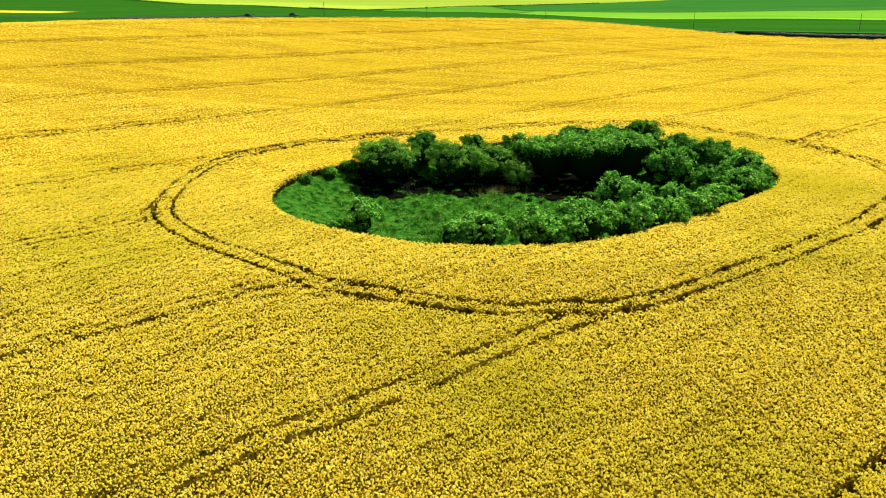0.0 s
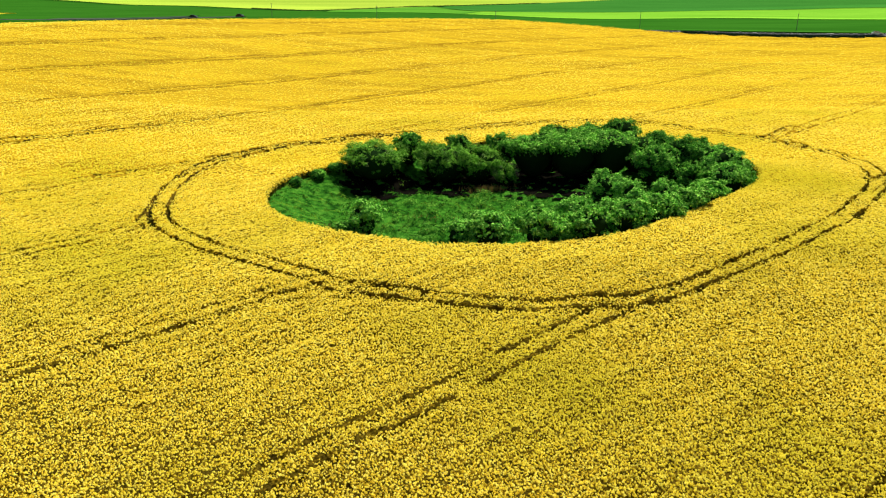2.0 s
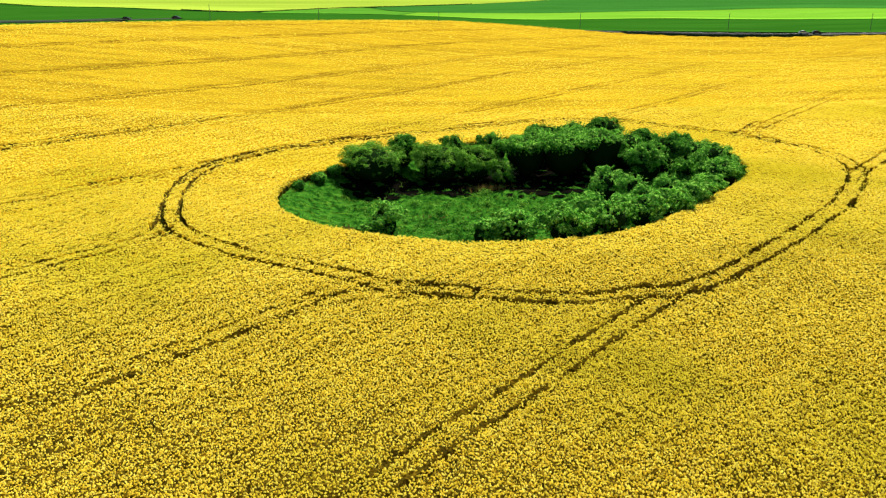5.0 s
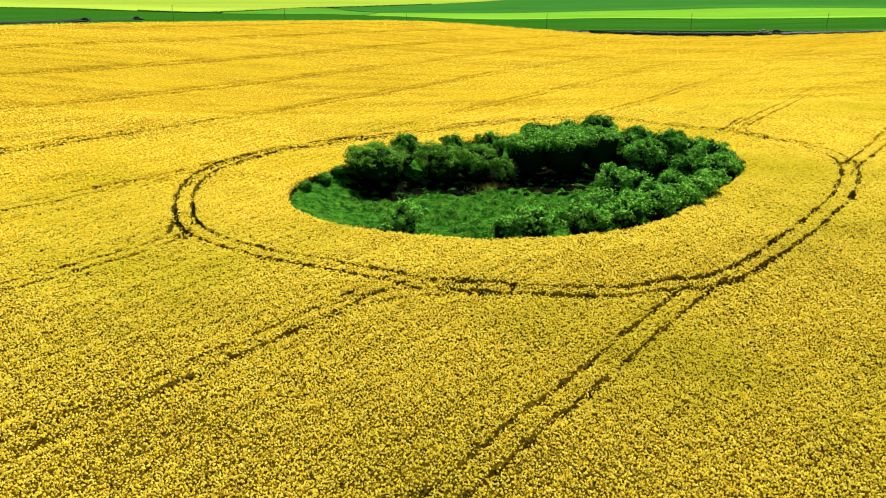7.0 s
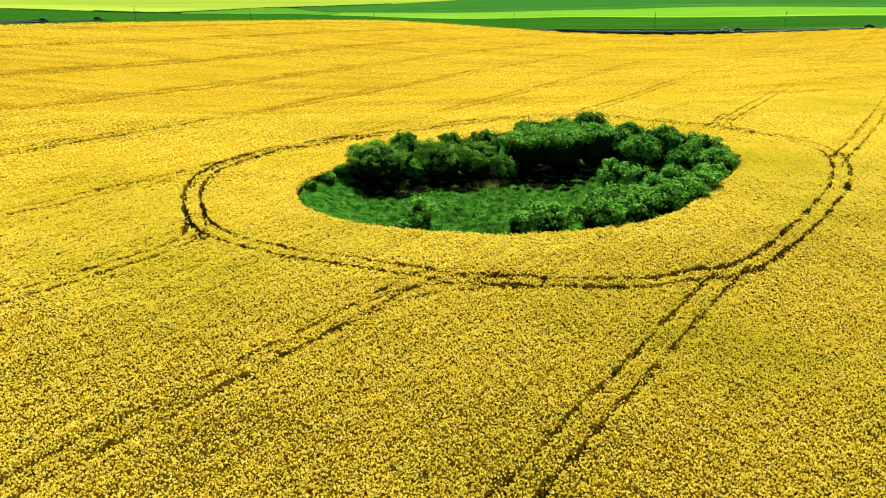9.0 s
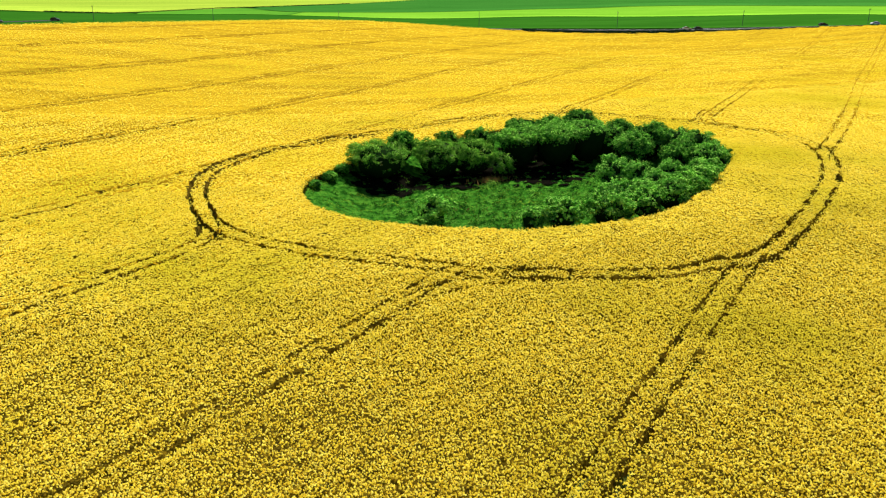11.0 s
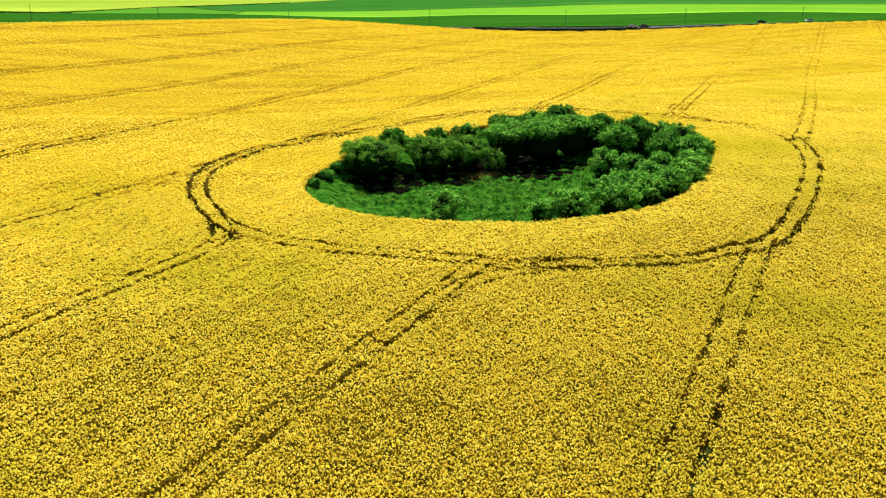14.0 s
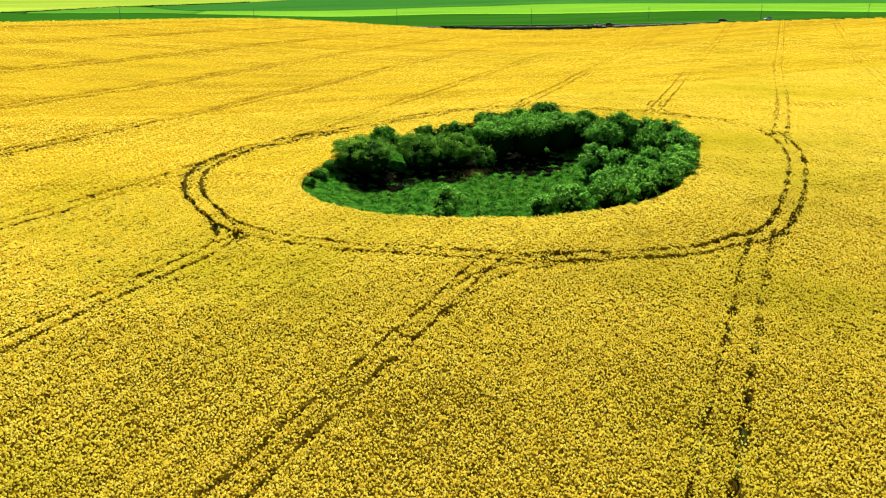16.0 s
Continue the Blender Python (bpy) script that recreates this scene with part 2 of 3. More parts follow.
def loop_index(loop):
    """For each square metre round a closed line, the nearest of its segments."""
    lo = loop.min(0) - 6
    nx, ny = (int(v) for v in loop.max(0) + 7 - lo)
    c = np.stack(np.meshgrid(np.arange(nx) + 0.5, np.arange(ny) + 0.5, indexing="ij"), -1).reshape(-1, 2) + lo
    mid = (loop + np.roll(loop, -1, axis=0)) / 2
    near = np.concatenate([((c[k:k + 4000, None] - mid[None]) ** 2).sum(2).argmin(1) for k in range(0, len(c), 4000)])
    x, y = loop[:, 0], loop[:, 1]
    turn = np.sign((x * np.roll(y, -1) - y * np.roll(x, -1)).sum())
    within = np.zeros(len(c), bool)
    for (ax, ay), (bx, by) in zip(loop, np.roll(loop, -1, axis=0)):
        if ay != by:
            within ^= ((ay > c[:, 1]) != (by > c[:, 1])) & (c[:, 0] < (bx - ax) * (c[:, 1] - ay) / (by - ay) + ax)
    return loop, lo, nx, ny, near.reshape(nx, ny), turn, within.reshape(nx, ny)


def signed(pts, index):
    """Distance to a closed line, negative inside it; 50 for points well away from it."""
    loop, lo, nx, ny, near, turn, within = index
    out = np.full(len(pts), 50.0)
    ij = np.floor(pts - lo).astype(int)
    sel = np.where((ij[:, 0] >= 0) & (ij[:, 0] < nx) & (ij[:, 1] >= 0) & (ij[:, 1] < ny))[0]
    if not len(sel):
        return out
    p, base, m = pts[sel], near[ij[sel, 0], ij[sel, 1]], len(loop)
    best, sign = np.full(len(sel), 1e9), np.ones(len(sel))
    for k in range(-3, 4):
        a, b = loop[(base + k) % m], loop[(base + k + 1) % m]
        d, q = b - a, p - a
        t = np.clip((q * d).sum(1) / (d * d).sum(1), 0, 1)
        g = ((q - t[:, None] * d) ** 2).sum(1)
        win = g < best
        best = np.where(win, g, best)
        sign = np.where(win, np.where((d[:, 0] * q[:, 1] - d[:, 1] * q[:, 0]) * turn > 0, -1.0, 1.0), sign)
    best = np.sqrt(best)
    sign = np.where(best > 1.5, np.where(within[ij[sel, 0], ij[sel, 1]], -1.0, 1.0), sign)
    out[sel] = best * sign
    return out


GROVE_LINE, RING_LINE = loop_index(GROVE), loop_index(RING)


def in_grove(pts):
    return signed(pts, GROVE_LINE) < 0


def hollow(pts):
    """Depth of the grassy hollow below the soil around it."""
    return 2.2 * step(0, 9, -signed(pts, GROVE_LINE))


def land(pts):
    """Height of the ground."""
    x, y = pts[:, 0], pts[:, 1]
    u, v = UX * x + UY * y, VX * x + VY * y
    w = np.maximum(step(350, 374, v), step(380, 620, np.hypot(x - 60, y - 120)))
    return (1 - w) * (field_z(x, y) - CROP - hollow(pts)) + w * plain_z(u, v)


def land_at(x, y):
    return float(land(np.array([[x, y]], float))[0])


def waves(pts, size, seed):
    """A cheap smooth random field, about -1 to 1."""
    r = np.random.RandomState(seed)
    out = np.zeros(len(pts))
    for k in range(9):
        a = r.uniform(0, 2 * np.pi)
        f = 2 * np.pi / (size * r.uniform(0.6, 1.8))
        out += np.sin(f * (pts[:, 0] * math.cos(a) + pts[:, 1] * math.sin(a)) + r.uniform(0, 6.28))
    return out / 3.2


# tramlines: about 24 m apart, all on one bearing, broken where the ring goes round the grove
DX, DY = 0.7848, 0.6198
NX, NY = -DY, DX
TRAMS = np.array([11.4 + 24.0 * k for k in range(-16, 0)] + [11.4, 34.65, 57.3, 83.2, 106.2, 131.0, 153.4, 175.5] + [199.5 + 24.0 * k for k in range(12)])


def sway(s):
    """The sower's slight bend northward along the tramlines."""
    return 4.2 * step(105, 230, s) + 0.025 * np.maximum(s - 230, 0)


# where the tramlines swing into the ring
SPURS = (np.array([(-32.9, 88), (-32.8, 84.8), (-33.2, 81.8), (-34.3, 79.4), (-36.2, 77.4), (-39.8, 74.5)], float),
         np.array([(-26.5, 52.1), (-24.5, 53.6), (-20.5, 56.4), (-16.7, 58.6), (-12.2, 59.7), (-8.3, 59.1), (-4.6, 57.8)], float),
         np.array([(68, 129.0), (61.5, 123.4), (57.6, 119.2), (55.6, 115.2), (55.9, 109.5)], float))

# trampled spots where the wheels turned: place and half-sizes
BARE_SPOTS = ((-7.6, 126.2, 2.8, 0.75), (12.4, 54.9, 0.9, 0.6), (14.4, 53.0, 0.9, 0.6), (121.4, 250.5, 2.6, 2.2), (54.0, 88.4, 1.0, 0.8), (-34.0, 84.0, 0.5, 1.0), (-32.0, 82.6, 0.5, 1.0), (-24.2, 71.8, 0.8, 0.5), (85.0, 177.0, 2.6, 1.0))


def wheel_marks(pts):
    """How far a plan point lies in a wheel rut (0 none, 1 its bed), and how bare that bed is."""
    x, y = pts[:, 0], pts[:, 1]
    s = DX * x + DY * y
    n = NX * x + NY * y - sway(s)
    k = np.clip(np.searchsorted(TRAMS, n), 1, len(TRAMS) - 1)
    off = np.minimum(np.abs(n - TRAMS[k - 1]), np.abs(n - TRAMS[k]))
    d = np.abs(off - 1.0)
    rough = waves(pts, 5.0, 3) + 0.6 * waves(pts, 1.6, 4) + 0.5 * waves(pts, 0.6, 5)
    rough = rough * (1 - 0.6 * step(95, 150, y))
    south = step(44, 48, n) * step(72, 68, n) * step(0, -12, x)
    width = 0.21 - 0.07 * south + 0.14 * rough + 0.0005 * np.hypot(x, y) - 0.20 * step(60, 110, x) + 0.12 * step(118, 124, n) * step(40, 0, x)
    out = step(0.12, -0.08, d - width) * (0.7 + 0.3 * step(-0.5, 0.1, waves(pts, 6.0, 15)))
    bare = np.clip(0.16 - 0.12 * south + 0.10 * step(45, 42, n) * step(20, 10, x) + 0.5 * waves(pts, 2.6, 6) + 0.5 * step(118, 124, n) * step(30, 0, x), 0.0, 1)
    dr = signed(pts, RING_LINE)
    sel = np.where(dr < 49)[0]
    if len(sel):
        q, r = pts[sel], dr[sel]
        o = np.where(r < 0, 0, out[sel])
        w = 0.23 + 0.13 * rough[sel] + 0.18 * step(92, 122, q[:, 1]) + 0.16 * step(62, 57, q[:, 1]) * step(-12, -5, q[:, 0])
        for spur in SPURS:
            o = np.maximum(o, step(0.12, -0.08, np.abs(line_distance(q, spur) - 1.0) - w + 0.09))
        o = np.maximum(o, step(0.12, -0.08, np.abs(np.abs(r) - 1.0) - w))
        out[sel] = o
        bare[sel] = np.where(np.abs(r) < 2.2, np.clip(0.72 + 0.35 * waves(q, 3.0, 7) + 0.4 * step(-26, -31, q[:, 0]) - 0.35 * step(82, 78, q[:, 1]) * step(-8, -14, q[:, 0]), 0.1, 1), bare[sel])
    for cx, cy, sx, sy in BARE_SPOTS:
        e = step(1.25, 0.7, np.hypot((x - cx) / sx, (y - cy) / sy) + 0.15 * rough)
        out, bare = np.maximum(out, e), np.maximum(bare, e)
    return out, bare


def rut(pts):
    return wheel_marks(pts)[0]


# ---- mesh helpers ----
def mesh_of(name, verts, faces, mat, smooth=False):
    """A mesh from arrays: faces all with the same number of corners."""
    me = bpy.data.meshes.new(name)
    verts = np.ascontiguousarray(verts, np.float32)
    faces = np.ascontiguousarray(faces, np.int32)
    k = faces.shape[1]
    me.vertices.add(len(verts))
    me.vertices.foreach_set("co", verts.ravel())
    me.loops.add(faces.size)
    me.loops.foreach_set("vertex_index", faces.ravel())
    me.polygons.add(len(faces))
    me.polygons.foreach_set("loop_start", np.arange(0, faces.size, k, dtype=np.int32))
    if smooth:
        me.polygons.foreach_set("use_smooth", np.ones(len(faces), bool))
    me.update(calc_edges=True)
    me.materials.append(mat)
    return me


def part(name, me, parent, label="", kind=""):
    ob = new(name, me)
    ob.parent = parent
    if label or kind:
        tagged(ob, label, kind=kind)
    return ob


def grid_faces(nx, ny):
    i = np.arange(nx - 1)[:, None] * ny + np.arange(ny - 1)[None]
    return np.stack([i, i + ny, i + ny + 1, i + 1], -1).reshape(-1, 4)


def spread(pos, shape, faces, turn, width, height, tilt=None):
    """Copies of one small shape at many places, in one mesh: turned about z, scaled, and sheared sideways by tilt."""
    n, k = len(pos), len(shape)
    c, s = np.cos(turn)[:, None], np.sin(turn)[:, None]
    x, y, z = shape[None, :, 0], shape[None, :, 1], shape[None, :, 2]
    w, h = width[:, None], height[:, None]
    vx, vy, vz = (c * x - s * y) * w, (s * x + c * y) * w, z * h
    if tilt is not None:
        vx, vy = vx + vz * tilt[:, :1], vy + vz * tilt[:, 1:]
    v = np.stack([vx + pos[:, :1], vy + pos[:, 1:2], np.broadcast_to(vz, vx.shape) + pos[:, 2:]], -1).reshape(-1, 3)
    f = (np.asarray(faces)[None] + (np.arange(n) * k)[:, None, None]).reshape(-1, len(faces[0]))
    return v, f


def box_mesh(name, mat, boxes, bevel=0.0):
    bm = bmesh.new()
    for (x, y, z), (sx, sy, sz) in boxes:
        r = bmesh.ops.create_cube(bm, size=1, matrix=Matrix.Translation((x, y, z)) @ Matrix.Diagonal((sx, sy, sz, 1)))
    if bevel:
        bmesh.ops.bevel(bm, geom=bm.edges[:], offset=bevel, segments=2, affect="EDGES")
    me = bpy.data.meshes.new(name)
    bm.to_mesh(me)
    bm.free()
    me.materials.append(mat)
    return me


def tube(points, radii, sides=7):
    """Vertices and quads of a tapered tube."""
    vs, fs = [], []
    for k, (p, r) in enumerate(zip(points, radii)):
        for j in range(sides):
            a = 2 * math.pi * j / sides
            vs.append((p[0] + r * math.cos(a), p[1] + r * math.sin(a), p[2]))
            if k:
                b = (k - 1) * sides
                fs.append((b + j, b + (j + 1) % sides, b + sides + (j + 1) % sides, b + sides + j))
    return vs, fs


# ---- ground ----
def axis(*runs):
    out = []
    for lo, hi, st in runs:
        out.extend(np.arange(lo, hi, st))
    out.append(runs[-1][1])
    return np.array(out)


gx = axis((-4500, -800, 370), (-800, -240, 40), (-240, -70, 10), (-70, 110, 2.0), (110, 520, 10), (520, 1000, 40), (1000, 4500, 350))
gy = axis((-4500, -200, 430), (-200, 20, 20), (20, 142, 2.0), (142, 420, 7), (420, 900, 20), (900, 4600, 370))
pts = np.stack(np.meshgrid(gx, gy, indexing="ij"), -1).reshape(-1, 2)
ground = new("ground", mesh_of("ground", np.c_[pts, land(pts)], grid_faces(len(gx), len(gy)), SOIL, True))
tagged(ground, "dark soil with low green growth under the crops", "ground", kind="structure")

# ---- rape field ----
def in_field(pts, margin=0.0):
    v = VX * pts[:, 0] + VY * pts[:, 1]
    return (v < 351 - margin) & (np.hypot(pts[:, 0] - 60, pts[:, 1] - 120) < 400) & ~in_grove(pts)


def lie(pts):
    """Broad unevenness of the crop, and drill rows along the tramlines."""
    s, n = DX * pts[:, 0] + DY * pts[:, 1], NX * pts[:, 0] + NY * pts[:, 1]
    return 0.10 * waves(pts, 9.0, 9) + 0.07 * waves(np.stack([s * 0.07, n], -1), 2.6, 10)


def canopy(pts):
    """Top of the leafy stems, below the flowers; it sinks into the ruts."""
    r = rut(pts)
    return field_z(pts[:, 0], pts[:, 1]) - 0.34 - 0.26 * step(66, 40, pts[:, 1]) + 0.07 * waves(pts, 1.1, 8) + lie(pts) - (0.85 - 0.45 * step(95, 150, pts[:, 1]) - 0.2 * step(170, 230, pts[:, 1])) * r


FINE = (-64.0, 106.0, 14.0, 142.0)


def sheet(x0, x1, y0, y1, cell):
    """A stretch of the leafy canopy: its mesh, bare in the ruts, its dark stem faces giving way at random to gold
    northward.
    """
    fx, fy = np.arange(x0, x1 + 0.1, cell), np.arange(y0, y1 + 0.01, cell)
    pts = np.stack(np.meshgrid(fx, fy, indexing="ij"), -1).reshape(-1, 2)
    faces = grid_faces(len(fx), len(fy))
    mid = pts[faces].mean(1)
    keep = in_field(mid)
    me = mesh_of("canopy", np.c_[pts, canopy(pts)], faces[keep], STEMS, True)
    me.materials.append(RUT_BED)
    me.materials.append(GOLD)
    me.materials.append(THIN)
    sunk, bare = wheel_marks(mid[keep])
    bed = np.maximum(sunk, 0.8 * rut(pts)[faces[keep]].mean(1)) > (0.22 if cell < 0.4 else 0.18)
    grown = bed & (bare < 0.5) & (mid[keep][:, 1] > 96)
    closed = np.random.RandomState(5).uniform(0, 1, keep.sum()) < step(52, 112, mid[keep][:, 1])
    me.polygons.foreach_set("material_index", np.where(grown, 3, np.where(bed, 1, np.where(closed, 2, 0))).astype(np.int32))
    return me


rape = new("rapeseed_field", sheet(FINE[0], FINE[1], 100.0, FINE[3], 0.5))
tagged(rape, "flowering yellow rapeseed crop crossed by tractor tramlines", "crop", kind="stuff")
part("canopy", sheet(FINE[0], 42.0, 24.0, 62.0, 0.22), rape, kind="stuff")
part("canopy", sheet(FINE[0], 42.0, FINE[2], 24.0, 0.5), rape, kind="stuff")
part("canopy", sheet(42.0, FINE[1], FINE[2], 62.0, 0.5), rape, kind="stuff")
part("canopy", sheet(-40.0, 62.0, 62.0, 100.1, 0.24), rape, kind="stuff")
part("canopy", sheet(FINE[0], -40.0, 62.0, 100.0, 0.5), rape, kind="stuff")
part("canopy", sheet(62.0, FINE[1], 62.0, 100.0, 0.5), rape, kind="stuff")

sa = np.arange(-320, 560, 5.0)
nb = []
for c0 in TRAMS:
    nb.extend(c0 + np.array([-2.2, -1.45, -1.15, -0.85, -0.5, 0.5, 0.85, 1.15, 1.45, 2.2, 5, 8, 11, 14, 17, 19]))
nb = np.array(nb)
sn = np.stack(np.meshgrid(sa, nb, indexing="ij"), -1).reshape(-1, 2)
sn[:, 1] += sway(sn[:, 0])
pts = np.stack([sn[:, 0] * DX + sn[:, 1] * NX, sn[:, 0] * DY + sn[:, 1] * NY], -1)
faces = grid_faces(len(sa), len(nb))
q = pts[faces]
core = (q[..., 0] > FINE[0] + 0.5) & (q[..., 0] < FINE[1] - 0.5) & (q[..., 1] > FINE[2] + 0.5) & (q[..., 1] < FINE[3] - 0.5)
keep = in_field(q.mean(1)) & ~core.all(1)
me = mesh_of("outer_canopy", np.c_[pts, canopy(pts) - 0.03], faces[keep], GOLD, True)
me.materials.append(THIN)
me.polygons.foreach_set("material_index", (rut(pts)[faces[keep]].mean(1) > 0.28 + 0.13 * waves(q[keep].mean(1), 14.0, 48) + 0.18 * step(60, 120, q[keep].mean(1)[:, 0])).astype(np.int32))
part("outer_canopy", me, rape, kind="stuff")


def scatter(lo, hi, density, seed, left, right):
    """Plan points at a plant's spacing from one another, between two northings, in a band that widens with them."""
    r = np.random.RandomState(seed)
    xl, xr = min(left(lo), left(hi)), max(right(lo), right(hi))
    cell = density ** -0.5
    p = np.stack(np.meshgrid(np.arange(xl, xr, cell), np.arange(lo, hi, cell), indexing="ij"), -1).reshape(-1, 2)
    p[:, 0] += cell * 0.5 * (np.floor((p[:, 1] - lo) / cell + 0.5) % 2)
    p += r.uniform(-1, 1, p.shape) * cell * (0.55 if density > 20 else 1.1)
    p = p[(p[:, 0] > left(p[:, 1])) & (p[:, 0] < right(p[:, 1]))]
    return p[in_field(p)], r


def west(y):
    return np.minimum(-54 - 0.04 * y, -0.60 * y) - 3


def east(y):
    return np.maximum(0.62 * y, -58 + 1.68 * y) + 7


CAP = np.array([(1, 0, -0.5), (0, 1, -0.2), (-1, 0, -0.6), (0, -1, -0.3), (0.2, 0.1, 0.7)])
CAP_F = [(4, 0, 1), (4, 1, 2), (4, 2, 3), (4, 3, 0)]
TIP = np.array([(1, 0, -0.5), (-0.5, 0.87, -0.2), (-0.5, -0.87, -0.4), (0.1, 0.0, 0.7)])
TIP_F = [(3, 0, 1), (3, 1, 2), (3, 2, 0)]


# places where the crop flowers thinly and shows its leaves: place, reach, share lost
THIN_SPOTS = ((-31, 43, 8, 0.30), (-14, 34, 9, 0.22), (-44, 52, 6, 0.22), (-48, 66, 6, 0.12))


def thinness(p):
    out = 0.08 * np.clip(waves(p, 6.0, 12), 0, 1)
    for x, y, reach, share in THIN_SPOTS:
        out = out + share * np.exp(-((p[:, 0] - x) ** 2 + (p[:, 1] - y) ** 2) / reach ** 2)
    return out


def flowers(lo, hi, density, width, height, shape, faces, seed, mess=0.10, tilt=0.3):
    p, r = scatter(lo, hi, density, seed, west, east)
    p = p[r.uniform(0, 1, len(p)) > thinness(p)]
    k, bare = wheel_marks(p)
    low = k > 0.30 + 0.25 * r.uniform(0, 1, len(p))
    keep = ~low | (r.uniform(0, 1, len(p)) > bare)
    p, k, low = p[keep], k[keep], low[keep]
    n = len(p)
    z = field_z(p[:, 0], p[:, 1]) - 0.12 + r.normal(0, mess, n) + 0.06 * waves(p, 1.1, 8) + lie(p)
    z = np.where(low, z - r.uniform(0.32, 0.62, n), z)
    v, f = spread(np.c_[p, z], shape, faces, r.uniform(0, 6.28, n), width * r.uniform(0.6, 1.35, n), height * r.uniform(0.7, 1.4, n), r.normal(0, tilt, (n, 2)))
    return part("blossom_layer", mesh_of("blossom_layer", v, f, YELLOW), rape, "bright yellow rape blossom", "stuff")


flowers(14, 22, 20, 0.13, 0.09, TIP, TIP_F, 10, 0.09, 0.2)
flowers(22, 45, 60, 0.066, 0.085, CAP, CAP_F, 11, 0.09, 0.2)
flowers(45, 64, 46, 0.077, 0.09, CAP, CAP_F, 16, 0.09, 0.2)
flowers(64, 100, 41, 0.104, 0.085, TIP, TIP_F, 12, 0.07, 0.2)
flowers(100, 145, 14, 0.15, 0.09, TIP, TIP_F, 13, 0.05, 0.2)
flowers(145, 230, 3.4, 0.16, 0.07, TIP, TIP_F, 14, 0.03, 0.12)
flowers(230, 372, 0.5, 0.20, 0.09, TIP, TIP_F, 15, 0.03, 0.1)

# crop edge round the hollow: a wall of stems
edge = np.vstack([GROVE, GROVE[:1]])
ez = field_z(edge[:, 0], edge[:, 1])
ev = np.vstack([np.c_[edge, ez - 0.8], np.c_[edge, ez - CROP - 0.2]])
m = len(edge)
ef = np.array([(i, i + 1, m + i + 1, m + i) for i in range(m - 1)])
part("crop_edge", mesh_of("crop_edge", ev, ef, STALK), rape, "dark green rape stems at the crop edge")
BLADE = np.array([(-0.5, 0, 0), (0.5, 0, 0), (0.25, 0.3, 0.6), (-0.1, 0.5, 1.0)])
BLADE_F = [(0, 1, 2), (0, 2, 3)]
r = np.random.RandomState(21)
t = r.uniform(0, m - 1.001, 5200)
i = t.astype(int)
q = edge[i] + (edge[i + 1] - edge[i]) * (t - i)[:, None] + r.normal(0, 0.22, (len(t), 2))
v, f = spread(np.c_[q, field_z(q[:, 0], q[:, 1]) - CROP - 0.1], BLADE, BLADE_F, r.uniform(0, 6.28, len(t)), r.uniform(0.06, 0.16, len(t)), r.uniform(0.5, 1.35, len(t)))
part("edge_stalks", mesh_of("edge_stalks", v, f, STALK), rape, kind="stuff")

t = r.uniform(0, m - 1.001, 4200)
i = t.astype(int)
q = edge[i] + (edge[i + 1] - edge[i]) * (t - i)[:, None] + r.normal(0, 0.18, (len(t), 2))
v, f = spread(np.c_[q, field_z(q[:, 0], q[:, 1]) - r.uniform(0.05, 0.75, len(t))], CAP, CAP_F, r.uniform(0, 6.28, len(t)), r.uniform(0.06, 0.13, len(t)), r.uniform(0.08, 0.15, len(t)))
part("edge_blossom", mesh_of("edge_blossom", v, f, YELLOW), rape, kind="stuff")

# leaves standing in the ruts
r = np.random.RandomState(22)
p = np.stack([r.uniform(-62, 75, 520000), r.uniform(26, 142, 520000)], -1)
p = p[in_field(p)]
k, bare = wheel_marks(p)
p = p[(k > 0.35) & (bare > 0.45) & (p[:, 1] < 102) & (r.uniform(0, 1, len(p)) < 0.8 - 0.45 * step(90, 105, p[:, 1]))]
v, f = spread(np.c_[p, field_z(p[:, 0], p[:, 1]) - 1.1], BLADE, BLADE_F, r.uniform(0, 6.28, len(p)), r.uniform(0.06, 0.16, len(p)), r.uniform(0.2, 0.75, len(p)), r.normal(0, 0.3, (len(p), 2)))
part("rut_leaves", mesh_of("rut_leaves", v, f, STALK), rape, "dark green leaves in the wheel ruts", "stuff")

# ---- land beyond: road, fields ----
def uv(u, v):
    return np.stack([UX * u + VX * v, UY * u + VY * v], -1)


def strip(name, us, lows, highs, rows, lift, mat, label, category, kind="structure"):
    """A field laid over the land between two edges given along u, with a thickness."""
    us, lows, highs = (np.asarray(a, float) for a in (us, lows, highs))
    t = np.linspace(0, 1, rows)
    u = np.repeat(us[:, None], rows, 1)
    v = lows[:, None] + (highs - lows)[:, None] * t[None]
    p = uv(u, v).reshape(-1, 2)
    z = land(p) + lift
    vs = np.c_[p, z]
    fs = grid_faces(len(us), rows)[:, ::-1]
    rim = np.r_[np.arange(len(us)) * rows, (len(us) - 1) * rows + np.arange(1, rows), (np.arange(len(us) - 2, -1, -1)) * rows + rows - 1, np.arange(rows - 2, 0, -1)]
    low = vs[rim] - (0, 0, lift + 0.3)
    b = len(vs)
    k = np.arange(len(rim))
    side = np.stack([rim, b + k, b + (k + 1) % len(rim), np.roll(rim, -1)], -1)
    ob = new(name, mesh_of(name, np.vstack([vs, low]), np.vstack([fs, side]), mat, False))
    return tagged(ob, label, category, kind=kind)


def bend(us, *knots):
    k = np.array(knots, float)
    y = np.interp(us, k[:, 0], k[:, 1])
    w = np.ones(5) / 5
    return np.convolve(np.r_[[y[0]] * 2, y, [y[-1]] * 2], w, "valid")


